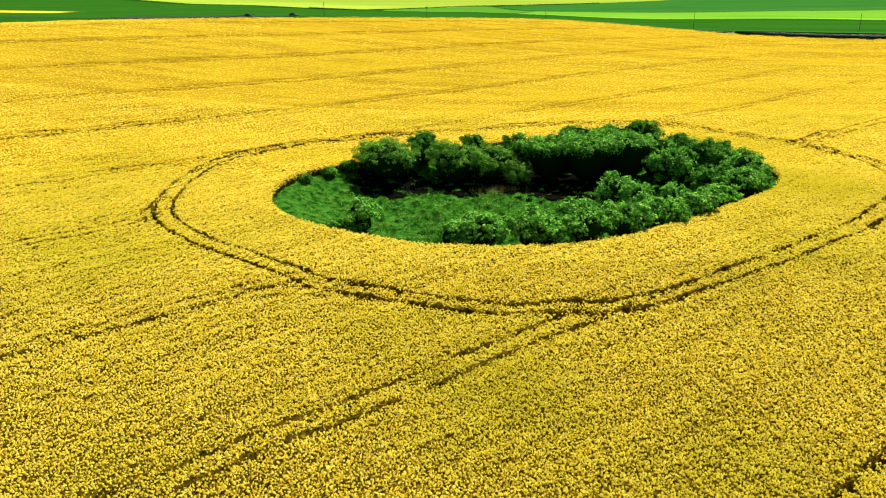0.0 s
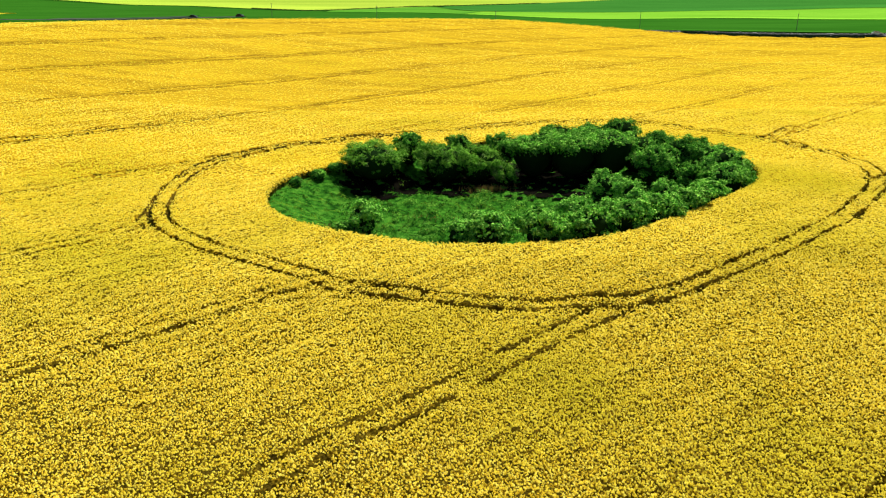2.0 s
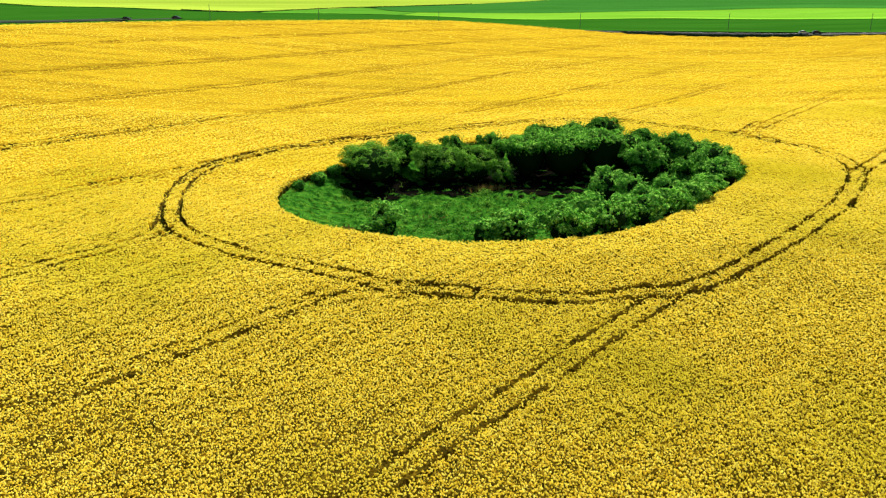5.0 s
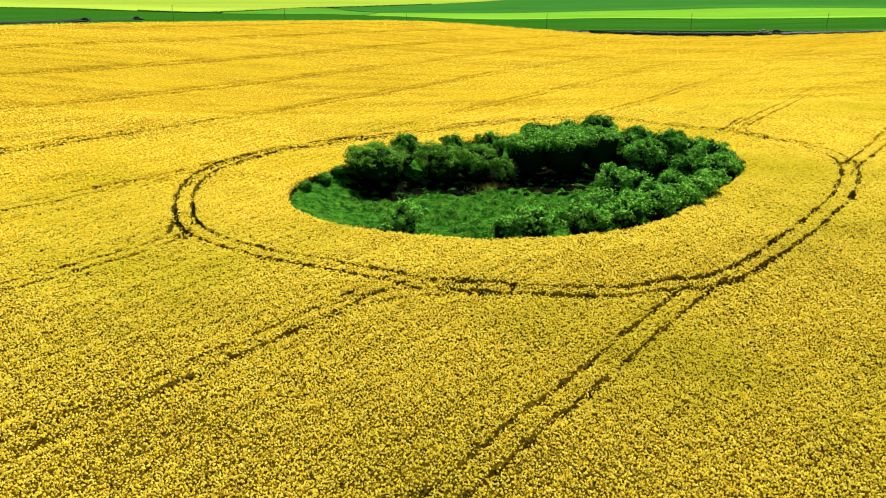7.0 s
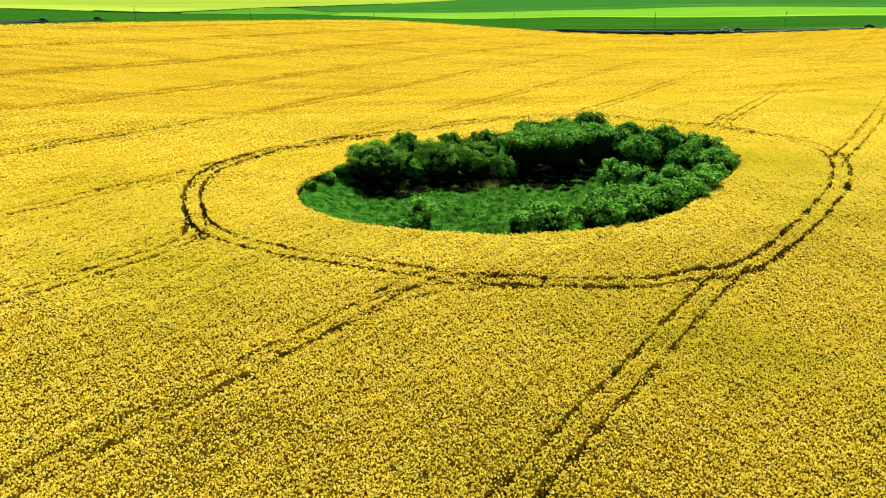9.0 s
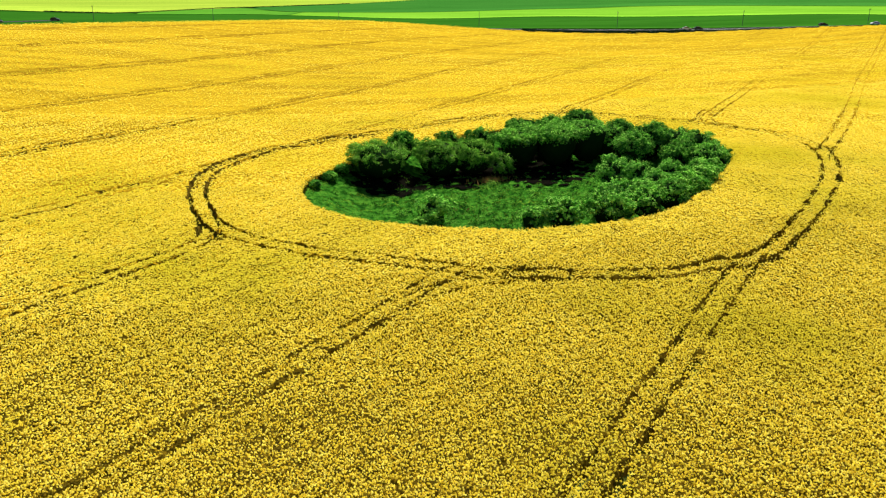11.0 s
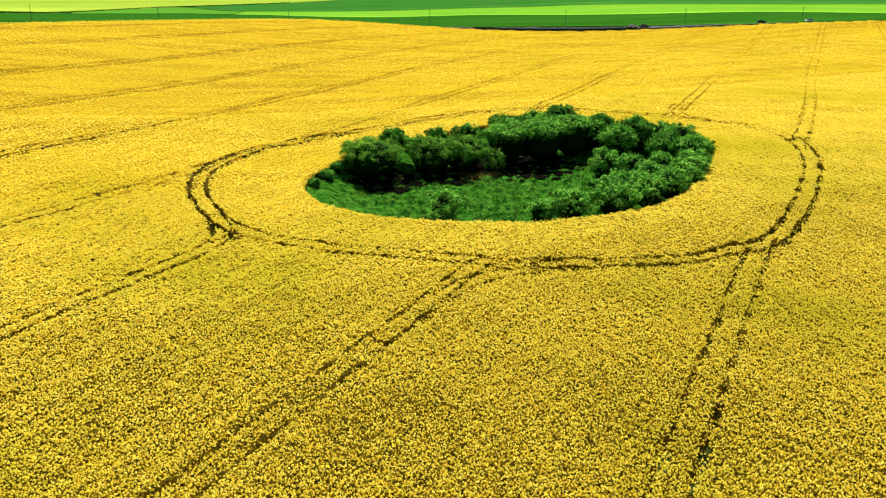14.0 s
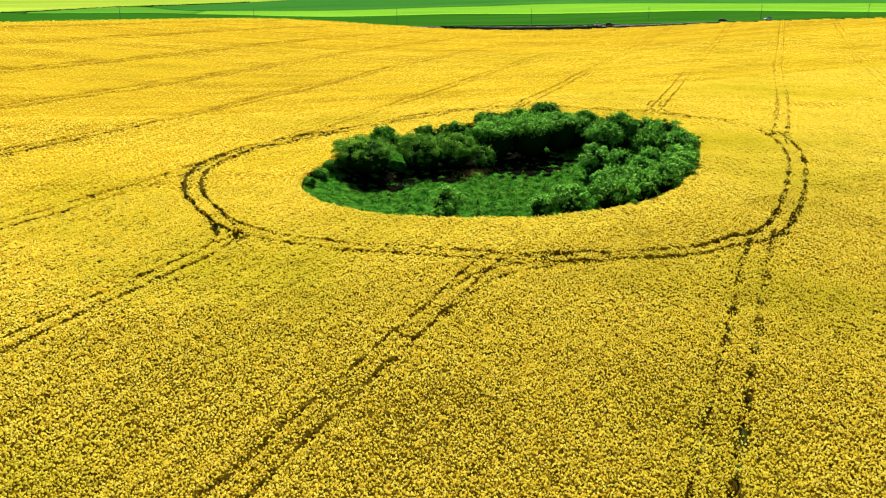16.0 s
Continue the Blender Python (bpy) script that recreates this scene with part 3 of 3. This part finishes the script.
ROAD = 363.2
us = np.arange(-300, 700, 12.0)
strip("road", us, np.full(len(us), ROAD - 3.2), np.full(len(us), ROAD + 3.3), 3, 0.6, ASPHALT, "grey asphalt country road beside the rape field", "road")
for off in (-2.85, 2.95):
    strip("road_marking", us, np.full(len(us), ROAD + off - 0.08), np.full(len(us), ROAD + off + 0.08), 2, 0.606, PAINT, "thin white edge line on the road", "road marking")
FAR_ROAD = 388.0
us = np.arange(-420, -206, 12.0)
strip("road", us, np.full(len(us), FAR_ROAD - 2.6), np.full(len(us), FAR_ROAD + 2.6), 3, 0.6, ASPHALT, "narrow asphalt lane between distant green fields", "road")

E1 = [(-280, 558), (-262, 560), (-200, 556), (-161, 556), (-95, 515), (-54, 478), (-13, 487), (42, 525), (100, 505), (234, 505), (312, 460), (700, 440)]
E2 = [(-280, 950), (-195, 715), (-165, 640), (-135, 600), (-94, 592), (-33, 598), (30, 650), (58, 680), (122, 700), (154, 740), (233, 714), (341, 702), (700, 690)]
LIME_LOW = [(-1500, 1500), (-900, 1000), (-691, 845), (-509, 698), (-426, 681), (-288, 585), (-262, 572), (-248, 590), (-235, 640), (-218, 697), (-181, 745), (-139, 817), (-89, 939), (-40, 1120), (60, 1700), (200, 2600)]
us = np.arange(-1500, 900, 14.0)
strip("wheat_field", us, 352.5 + 20.5 * step(-110, -70, us), np.minimum(bend(us, *LIME_LOW), np.where(us < -250, 9999, bend(us, *E1))), 14, 0.45, WHEAT, "dark green wheat field behind the road", "crop field")
u2 = np.arange(-262, -126, 7.0)
strip("young_crop_field", u2, bend(u2, *E1) + 1, np.maximum(np.minimum(bend(u2, *LIME_LOW), bend(u2, *E2)) - 1, bend(u2, *E1) + 2), 8, 0.45, MIDGREEN, "mid-green young crop on a low swell", "crop field")
u2 = np.arange(-129, 900, 12.0)
strip("barley_field", u2, bend(u2, *E1) + 1, bend(u2, *E2), 8, 0.45, BARLEY, "bright lime-green barley field", "crop field")
u2 = np.arange(-190, 900, 12.0)
strip("dark_wheat_field", u2, bend(u2, *E2) + 1.5, np.minimum(bend(u2, *LIME_LOW), 2600) - 1, 16, 0.45, WHEAT_BLUE, "deep green wheat field in the distance", "crop field")
u2 = np.arange(-1500, 200, 14.0)
strip("mustard_field", u2, bend(u2, *LIME_LOW) + 1.5, np.full(len(u2), 4300.0), 30, 0.5, LIME, "pale yellow-green flowering field on the far plain", "crop field")
u2 = np.arange(-760, -430, 14.0)
strip("far_rape_field", u2, 441 + 0 * u2, 472 + 0.05 * (-430 - u2), 4, 0.75, FAR_RAPE, "narrow yellow rape field in the distance", "crop field")
u2 = np.arange(-346, -250, 9.0)
strip("bare_field", u2, FAR_ROAD + 5 + 0 * u2, FAR_ROAD + 22 + 0 * u2, 4, 0.7, BARE, "grey-green bare strip beside the far road", "field")
r = np.random.RandomState(71)
n = 5200
u2 = r.uniform(-330, -120, n)
k = np.array(LIME_LOW)
q = uv(u2, np.interp(u2, k[:, 0], k[:, 1]) + r.normal(0, 0.8, n))
v, f = spread(np.c_[q, land(q)], BLADE, BLADE_F, r.uniform(0, 6.28, n), r.uniform(0.4, 0.9, n), r.uniform(0.7, 1.5, n))
tagged(new("field_hedge", mesh_of("field_hedge", v, f, HEDGE)), "thin dark hedge line between two distant fields", "hedge", kind="stuff")

# ---- the grove ----
def mounds(p):
    """Tussocky relief of the hollow's floor; the western slope is smoother."""
    wild = 1 - 0.75 * step(-9, -15, p[:, 0])
    return np.maximum(-0.06, wild * (0.42 * np.clip(waves(p, 2.4, 41), -0.5, 1.0) + 0.14 * np.clip(waves(p, 1.0, 42), -1, 1)) + 0.05 * waves(p, 0.8, 43))


tx, ty = np.arange(-22, 48.1, 0.5), np.arange(68, 122.1, 0.5)
p = np.stack(np.meshgrid(tx, ty, indexing="ij"), -1).reshape(-1, 2)
faces = grid_faces(len(tx), len(ty))
keep = in_grove(p[faces].mean(1))
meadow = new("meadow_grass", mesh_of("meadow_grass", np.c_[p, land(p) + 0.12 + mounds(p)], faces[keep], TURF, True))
tagged(meadow, "rank green grass and nettles in the hollow", "grass", kind="stuff")
r = np.random.RandomState(31)
p = np.stack([r.uniform(-22, 48, 90000), r.uniform(68, 122, 90000)], -1)
p = p[in_grove(p)]
p = p[(np.hypot((p[:, 0] - 16) / 8.2, (p[:, 1] - 106) / 9.8) > 1) | (r.uniform(0, 1, len(p)) < 0.1)]
p = p[(p[:, 1] < 108) | (r.uniform(0, 1, len(p)) < 0.3)]
h = (0.22 + 0.30 * np.clip(0.5 + waves(p, 2.4, 41), 0, 1.4)) 
v, f = spread(np.c_[p, land(p) + 0.08 + mounds(p)], BLADE, BLADE_F, r.uniform(0, 6.28, len(p)), r.uniform(0.08, 0.18, len(p)), h * r.uniform(0.15, 0.4, len(p)), r.normal(0, 0.8, (len(p), 2)))
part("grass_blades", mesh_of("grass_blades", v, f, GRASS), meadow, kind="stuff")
# ground patches coloured near black where the bushes' shade should lie
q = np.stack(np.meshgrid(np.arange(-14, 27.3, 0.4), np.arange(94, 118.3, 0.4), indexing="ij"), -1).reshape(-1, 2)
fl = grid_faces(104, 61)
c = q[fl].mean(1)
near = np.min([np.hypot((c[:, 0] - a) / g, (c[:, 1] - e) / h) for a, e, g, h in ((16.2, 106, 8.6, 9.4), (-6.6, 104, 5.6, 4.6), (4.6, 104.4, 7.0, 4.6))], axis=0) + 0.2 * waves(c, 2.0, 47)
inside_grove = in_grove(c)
tagged(new("shade_patch", mesh_of("shade_patch", np.c_[q, land(q) + 0.3 + 0.4 * mounds(q)], fl[(near < 1) & inside_grove], SHADE_GROUND, True)), "near-black patches painting the shade on the ground beneath the bushes", "mud", kind="stuff")
for k, (cx, cy, sx, sy, n, tallness) in enumerate(((7.5, 101.6, 2.2, 0.8, 600, 0.9), (-12.5, 86.5, 0.8, 1.6, 220, 0.5), (-2, 90, 3.5, 2.0, 120, 0.4))):
    q = np.stack([r.normal(cx, sx * 0.6, n), r.normal(cy, sy * 0.6, n)], -1)
    v, f = spread(np.c_[q, land(q)], BLADE, BLADE_F, r.uniform(0, 6.28, n), r.uniform(0.08, 0.2, n), tallness * r.uniform(0.5, 1.2, n), r.normal(0, 0.35, (n, 2)))
    tagged(new("dry_weeds", mesh_of("dry_weeds", v, f, DRY)), "patch of rusty brown dead weeds among the grass", "weeds", kind="stuff")

LEAF_SHAPE = np.array([(-0.5, 0, 0), (0, -0.36, 0.10), (0.5, 0, 0), (0, 0.36, 0.10)])


def leaves(centres, normals, size, r):
    """Folded leaf sprays facing roughly outward, in one mesh."""
    n = len(centres)
    nrm = normals + (0, 0, 0.4) + r.normal(0, 0.32, (n, 3))
    nrm /= np.linalg.norm(nrm, axis=1)[:, None]
    a = np.cross(nrm, r.normal(0, 1, (n, 3)))
    a /= np.linalg.norm(a, axis=1)[:, None]
    b = np.cross(nrm, a)
    s = (size * r.uniform(0.6, 1.35, n))[:, None, None]
    k = LEAF_SHAPE
    v = centres[:, None] + s * (a[:, None] * k[None, :, :1] + b[:, None] * k[None, :, 1:2] + nrm[:, None] * k[None, :, 2:])
    i = (np.arange(n) * 4)[:, None]
    f = np.concatenate([i + [0, 1, 2], i + [0, 2, 3]], 1).reshape(-1, 3)
    return v.reshape(-1, 3), f


def bush(x, y, top, rad, mat, label, seed, size=0.2, skirt=0.05, blossom=0):
    """A shrub: several stems, and a crown of leafy lumps with an uneven outline."""
    r = np.random.RandomState(seed)
    base = land_at(x, y)
    low = top < 4.15 and rad < 2.9
    skirt = 0.03 if low else skirt
    h = top - base
    root = new("bush")
    root.location = (x, y, base)
    for k in range(4):
        a = r.uniform(0, 6.28)
        reach = rad * r.uniform(0.25, 0.6)
        path = [(math.cos(a) * reach * t ** 1.4 + r.normal(0, 0.03), math.sin(a) * reach * t ** 1.4 + r.normal(0, 0.03), h * 0.72 * t - 0.1) for t in np.linspace(0, 1, 6)]
        tv, tf = tube(path, [0.11 * (1 - 0.8 * t) * (0.6 + rad / 6) for t in np.linspace(0, 1, 6)], 6)
        part("stem", mesh_of("stem", tv, tf, BARK), root, "brown woody stem")
    cs, ns, ss = [], [], []
    mid = h * (0.46 + skirt / 2)
    half = h * (0.50 - skirt / 2)
    lean = r.normal(0, 0.10, 2)
    lobes = [(r.uniform(0, 6.28), r.uniform(0.1, 0.9), r.uniform(0.10, 0.24)) for k in range(7)]
    count = int(5.8 * rad * (rad + half) * 0.5 / (0.62 + 0.07 * rad)) + 20
    for k in range(count):
        d = r.normal(0, 1, 3)
        d[2] = abs(d[2]) * 0.9 if r.uniform() < (0.68 if low else 0.78) else -abs(d[2]) * 0.8
        d /= np.linalg.norm(d)
        az = math.atan2(d[1], d[0])
        swell = 0.84 + sum(g * math.exp(-((math.remainder(az - a, 6.2832) / 0.6) ** 2) - ((d[2] - e) / 0.4) ** 2) for a, e, g in lobes)
        lr = (0.32 + 0.08 * rad) * r.uniform(0.4, 1.55)
        out = swell * r.uniform(0.62, 1.16)
        c = np.array([d[0] * (rad - lr * 0.4) * out, d[1] * (rad - lr * 0.4) * out, mid + d[2] * max(half - lr * 0.4, 0.2) * min(out, 1.08)])
        c[:2] += lean * c[2]
        n = int(38 * (lr / size) ** 1.3) + 12
        q = r.normal(0, 1, (n, 3))
        q[:, 2] = np.where(r.uniform(0, 1, n) < 0.8, np.abs(q[:, 2]), q[:, 2])
        q /= np.linalg.norm(q, axis=1)[:, None]
        shell = r.uniform(0.35, 1.1, (len(q), 1)) ** 0.6
        cs.append(c + q * lr * shell * (1, 1, r.uniform(0.7, 1.2)))
        ns.append(q + (0, 0, 0.3))
    # a near-black core closes the crown; its colour stands in for shade
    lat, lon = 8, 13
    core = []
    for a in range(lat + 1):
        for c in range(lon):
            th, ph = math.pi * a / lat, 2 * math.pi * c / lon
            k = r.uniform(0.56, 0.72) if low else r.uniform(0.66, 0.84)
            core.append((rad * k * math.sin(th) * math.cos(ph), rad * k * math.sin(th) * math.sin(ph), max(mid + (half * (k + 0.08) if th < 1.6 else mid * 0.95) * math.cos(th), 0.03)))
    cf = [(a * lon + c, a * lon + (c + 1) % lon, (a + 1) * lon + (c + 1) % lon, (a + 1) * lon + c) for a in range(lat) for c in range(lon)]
    part("inner_crown", mesh_of("inner_crown", core, np.array(cf)[:, ::-1], CROWN_SHADE), root, "near-black core painting the shade inside the crown")
    # shoots break the outline
    for k in range(int((40 if mat is LEAF_PALE else 26) * rad)):
        d = r.normal(0, 1, 3)
        d[2] = abs(d[2]) + 0.2
        d /= np.linalg.norm(d)
        t = np.linspace(0.86, 1.0 + r.uniform(0.05, 0.22), 7)[:, None]
        cs.append(d * (rad, rad, half) * t + (0, 0, mid) + r.normal(0, 0.07, (7, 3)))
        ns.append(np.repeat(d[None], 7, 0))
    cs, ns = np.vstack(cs), np.vstack(ns)
    ok = cs[:, 2] > 0.02
    v, f = leaves(cs[ok], ns[ok], size, r)
    part("crown", mesh_of("crown", v, f, mat), root)
    if blossom:
        q = r.normal(0, 1, (blossom, 3))
        q[:, 2] = np.abs(q[:, 2]) * 0.6
        q /= np.linalg.norm(q, axis=1)[:, None]
        c = q * (rad, rad, half) * 0.98 + (0, 0, mid)
        c = np.repeat(c, 9, axis=0) + r.normal(0, 0.14, (blossom * 9, 3))
        v, f = leaves(c, np.repeat(q, 9, axis=0), 0.12, r)
        part("blossom", mesh_of("blossom", v, f, BLOSSOM), root, "pale creamy blossom sprays")
    return tagged(root, label, "bush", "bushes in the hollow")


# nettles and docks in clumps
r = np.random.RandomState(61)
cs, ns = [], []
for k in range(520):
    x, y = r.uniform(-10, 34), r.uniform(70.5, 101)
    if not in_grove(np.array([[x, y]]))[0]:
        continue
    if math.hypot((x - 16) / 8.8, (y - 106) / 10.4) < 1:
        continue
    g = land_at(x, y) + float(mounds(np.array([[x, y]]))[0])
    lr = r.uniform(0.3, 1.0) ** 1.5 * 1.0 + 0.2
    q = r.normal(0, 1, (int(60 * lr) + 20, 3))
    q[:, 2] = np.abs(q[:, 2])
    q /= np.linalg.norm(q, axis=1)[:, None]
    cs.append(q * (lr, lr, lr * r.uniform(0.35, 0.65)) * r.uniform(0.5, 1.05, (len(q), 1)) + (x, y, g))
    ns.append(q)
v, f = leaves(np.vstack(cs), np.vstack(ns), 0.16, r)
tagged(new("nettle_clumps", mesh_of("nettle_clumps", v, f, NETTLE)), "clumps of green nettles and docks in the grass", "weeds", kind="stuff")

DENSE = "dense deep green hawthorn bush on the hollow's rim"
ROUND = "large rounded grey-green shrub with dark stems in the grass"
LOW = "low bright green bush beside the rape crop"
MID = "leafy green bush among nettles in the hollow"
EDGE = "small dark bush at the edge of the crop"
# place, height of the top, radius
round_shrubs = [(-7.8, 106.0, 4.3, 4.5), (1.8, 107.4, 3.8, 4.0), (6.8, 107.0, 3.7, 3.9)]
back_bushes = [(-2.9, 111.4, 4.8, 2.3), (5.0, 112.0, 4.5, 1.8), (11.8, 114.4, 4.0, 2.4), (21.3, 119.4, 4.1, 3.2), (26.0, 118.2, 4.6, 3.2), (30.7, 116.6, 5.3, 3.0), (34.6, 111.0, 4.5, 2.4), (35.4, 104.0, 4.9, 3.2), (38.4, 106.4, 4.1, 2.8)]
canopy_bushes = [(15.0, 107.8, 4.5, 3.8), (20.4, 106.6, 4.9, 4.6), (26.0, 106.8, 5.0, 4.0)]
rim_bushes = [(18.0, 114.4, 4.2, 3.0), (24.4, 113.6, 4.6, 3.2), (30.6, 108.4, 4.6, 2.8), (30.4, 100.6, 4.4, 3.2), (39.4, 100.4, 4.4, 2.8), (38.0, 94.8, 5.0, 2.9), (36.0, 89.8, 4.0, 3.2)]
middle_bushes = [(26.4, 85.4, 3.6, 1.7), (20.4, 90.0, 3.4, 2.1), (22.9, 87.0, 3.2, 1.8), (22.4, 82.4, 3.0, 1.9), (14.7, 79.2, 3.4, 2.0), (18.6, 79.4, 2.9, 1.8)]
front_bushes = [(9.2, 72.5, 4.0, 2.8), (14.2, 72.6, 4.1, 2.5), (18.8, 74.6, 4.1, 2.4), (23.0, 77.4, 3.9, 2.4), (27.4, 80.4, 3.8, 2.5), (31.4, 84.4, 3.6, 2.3)]
light_bushes = [(4.0, 73.6, 3.4, 2.4), (1.0, 75.0, 2.3, 1.6)]
edge_bushes = [(-15.8, 103.6, 1.0, 1.0), (-13.1, 106.4, 1.5, 1.1), (-18.3, 100.4, 0.8, 0.8), (-11.2, 77.4, 1.5, 1.1)]
plan = [(round_shrubs, LEAF_PALE, ROUND, 0.12, 14), (back_bushes, LEAF_DARK, DENSE, 0.1, 0), (canopy_bushes, LEAF, DENSE, 0.62, 0), (rim_bushes, LEAF, DENSE, 0.13, 0),
        (middle_bushes, LEAF_BRIGHT, MID, 0.1, 0), (front_bushes, LEAF, LOW, 0.1, 0), (light_bushes, LEAF_BRIGHT, LOW, 0.1, 0), (edge_bushes, LEAF_DARK, EDGE, 0.1, 0),
        ([(33.0, 93.4, 3.9, 2.3)], LEAF_DARK, DENSE, 0.08, 0), ([(10.4, 104.0, 1.9, 1.9)], LEAF_PALE, "small airy shrub with pale blossom sprays", 0.1, 46),
        ([(-9.0, 79.5, 3.4, 2.1)], LEAF_BRIGHT, "lone rounded green bush in the meadow grass", 0.12, 0)]
seed = 100
for places, mat, label, skirt, bl in plan:
    for x, y, top, rad in places:
        bush(x, y, top, rad, mat, label, seed, 0.17 if mat is LEAF_PALE else 0.27 if rad > 1.5 else 0.22, skirt, bl)
        seed += 1

# ---- along the road ----
r = np.random.RandomState(51)
n = 9000
q = uv(r.uniform(8, 84, n), r.normal(356.6, 0.7, n))
v, f = spread(np.c_[q, land(q)], BLADE, BLADE_F, r.uniform(0, 6.28, n), r.uniform(0.3, 0.7, n), r.uniform(0.6, 1.7, n), r.normal(0, 0.2, (n, 2)))
tagged(new("hedgerow", mesh_of("hedgerow", v, f, HEDGE)), "dark low hedgerow between the rape and the road", "hedge", kind="stuff")
n = 9000
q = uv(r.uniform(-60, 300, n), r.uniform(352, 359.6, n))
v, f = spread(np.c_[q, land(q)], BLADE, BLADE_F, r.uniform(0, 6.28, n), r.uniform(0.2, 0.5, n), r.uniform(0.2, 0.6, n), r.normal(0, 0.2, (n, 2)))
tagged(new("verge_grass", mesh_of("verge_grass", v, f, VERGE)), "rough brownish grass verge by the road", "grass", kind="stuff")


def pole_shape():
    """A wooden power-line pole with a crossarm and three insulators."""
    root = new("utility_pole")
    ts = np.linspace(0, 1, 8)
    v, f = tube([(0.02 * math.sin(3 * t), 0, -0.5 + 8.2 * t) for t in ts], [0.14 - 0.05 * t for t in ts], 9)
    part("post", mesh_of("post", v, f, POLE_WOOD, True), root)
    part("crossarm", box_mesh("crossarm", STEEL, [((0, 0, 7.3), (0.12, 1.7, 0.12))], 0.015), root, "thin steel crossarm")
    for y, z in ((-0.75, 7.36), (0.75, 7.36), (0.0, 7.7)):
        v, f = tube([(0, y, z + a) for a in (0, 0.06, 0.08, 0.16, 0.18, 0.26)], [0.03, 0.03, 0.07, 0.05, 0.065, 0.02], 8)
        part("insulator", mesh_of("insulator", v, f, CERAMIC, True), root, "brown ceramic insulator")
    return tagged(root, "weathered wooden power pole with a short crossarm", "utility pole", "poles along the road")


first = pole_shape()
for k, u in enumerate((-198.0, -140.0, -78.7, -10.0, 58.4, 120.6, 183.3, 245.5)):
    q = uv(np.array([u]), np.array([384.3]))[0]
    m = pose(q[0], q[1], land_at(*q), 0.6 * (k % 3 - 1), 0.5 * (k % 2), -18.8)
    if k:
        copy_thing(first, m)
    else:
        first.matrix_basis = m


def car(u, v, heading, paint, label):
    """A small car seen far off: body, glasshouse, wheels, lamps."""
    q = uv(np.array([u]), np.array([v]))[0]
    root = new("car")
    side = [(-2.1, 0.35), (-2.15, 0.75), (-1.95, 1.0), (-1.2, 1.08), (0.85, 1.02), (1.9, 0.85), (2.12, 0.6), (2.08, 0.32)]
    roof = [(-1.75, 1.0), (-1.35, 1.42), (-0.2, 1.50), (0.35, 1.42), (1.05, 1.0)]
    for name, line, wide, mat, lab in (("body", side, 0.87, paint, ""), ("glasshouse", roof, 0.72, GLASS, "dark tinted windows")):
        bm = bmesh.new()
        left = [bm.verts.new((x, -wide, z)) for x, z in line]
        right = [bm.verts.new((x, wide, z)) for x, z in line]
        bm.faces.new(left)
        bm.faces.new(right[::-1])
        for i in range(len(line)):
            j = (i + 1) % len(line)
            bm.faces.new((left[j], left[i], right[i], right[j]))
        bmesh.ops.bevel(bm, geom=bm.edges[:], offset=0.06, segments=2, affect="EDGES")
        me = bpy.data.meshes.new(name)
        bm.to_mesh(me)
        bm.free()
        me.materials.append(mat)
        part(name, me, root, lab)
    part("roof", box_mesh("roof", paint, [((-0.5, 0, 1.5), (1.5, 1.3, 0.05))], 0.02), root)
    for x in (-1.3, 1.32):
        for y in (-0.82, 0.82):
            bm = bmesh.new()
            bmesh.ops.create_cone(bm, cap_ends=True, segments=18, radius1=0.33, radius2=0.33, depth=0.22, matrix=Matrix.Translation((x, y, 0.33)) @ Matrix.Rotation(math.pi / 2, 4, "X"))
            me = bpy.data.meshes.new("wheel")
            bm.to_mesh(me)
            bm.free()
            me.materials.append(RUBBER)
            w = part("wheel", me, root, "black rubber wheel")
            bm = bmesh.new()
            bmesh.ops.create_cone(bm, cap_ends=True, segments=14, radius1=0.2, radius2=0.17, depth=0.03, matrix=Matrix.Translation((x, y * 1.145, 0.33)) @ Matrix.Rotation(math.pi / 2, 4, "X"))
            me = bpy.data.meshes.new("rim")
            bm.to_mesh(me)
            bm.free()
            me.materials.append(STEEL)
            part("rim", me, w, "steel rim")
    for y in (-0.6, 0.6):
        part("headlight", box_mesh("headlight", LAMP_GLASS, [((2.03, y, 0.72), (0.12, 0.34, 0.14))], 0.02), root)
        part("tail_light", box_mesh("tail_light", TAIL_RED, [((-2.09, y, 0.82), (0.1, 0.3, 0.16))], 0.02), root)
    root.matrix_basis = pose(q[0], q[1], land_at(*q) + 0.61, 0, 0, heading)
    return tagged(root, label, "car", "cars on the road")


ALONG = -18.85
car(86, 361.9, ALONG, CAR_SILVER, "silver saloon car on the grey country road")
car(91.5, 361.9, ALONG, CAR_DARK, "dark small car following a silver one")
car(150, 361.9, ALONG, CAR_DARK, "dark car alone on the country road")
car(176, 364.8, ALONG + 180, CAR_WHITE, "white car on the country road")
for u in (-246.0, -218.0):
    car(u, FAR_ROAD - 1.2, ALONG, CAR_DARK, "dark car on the distant lane")
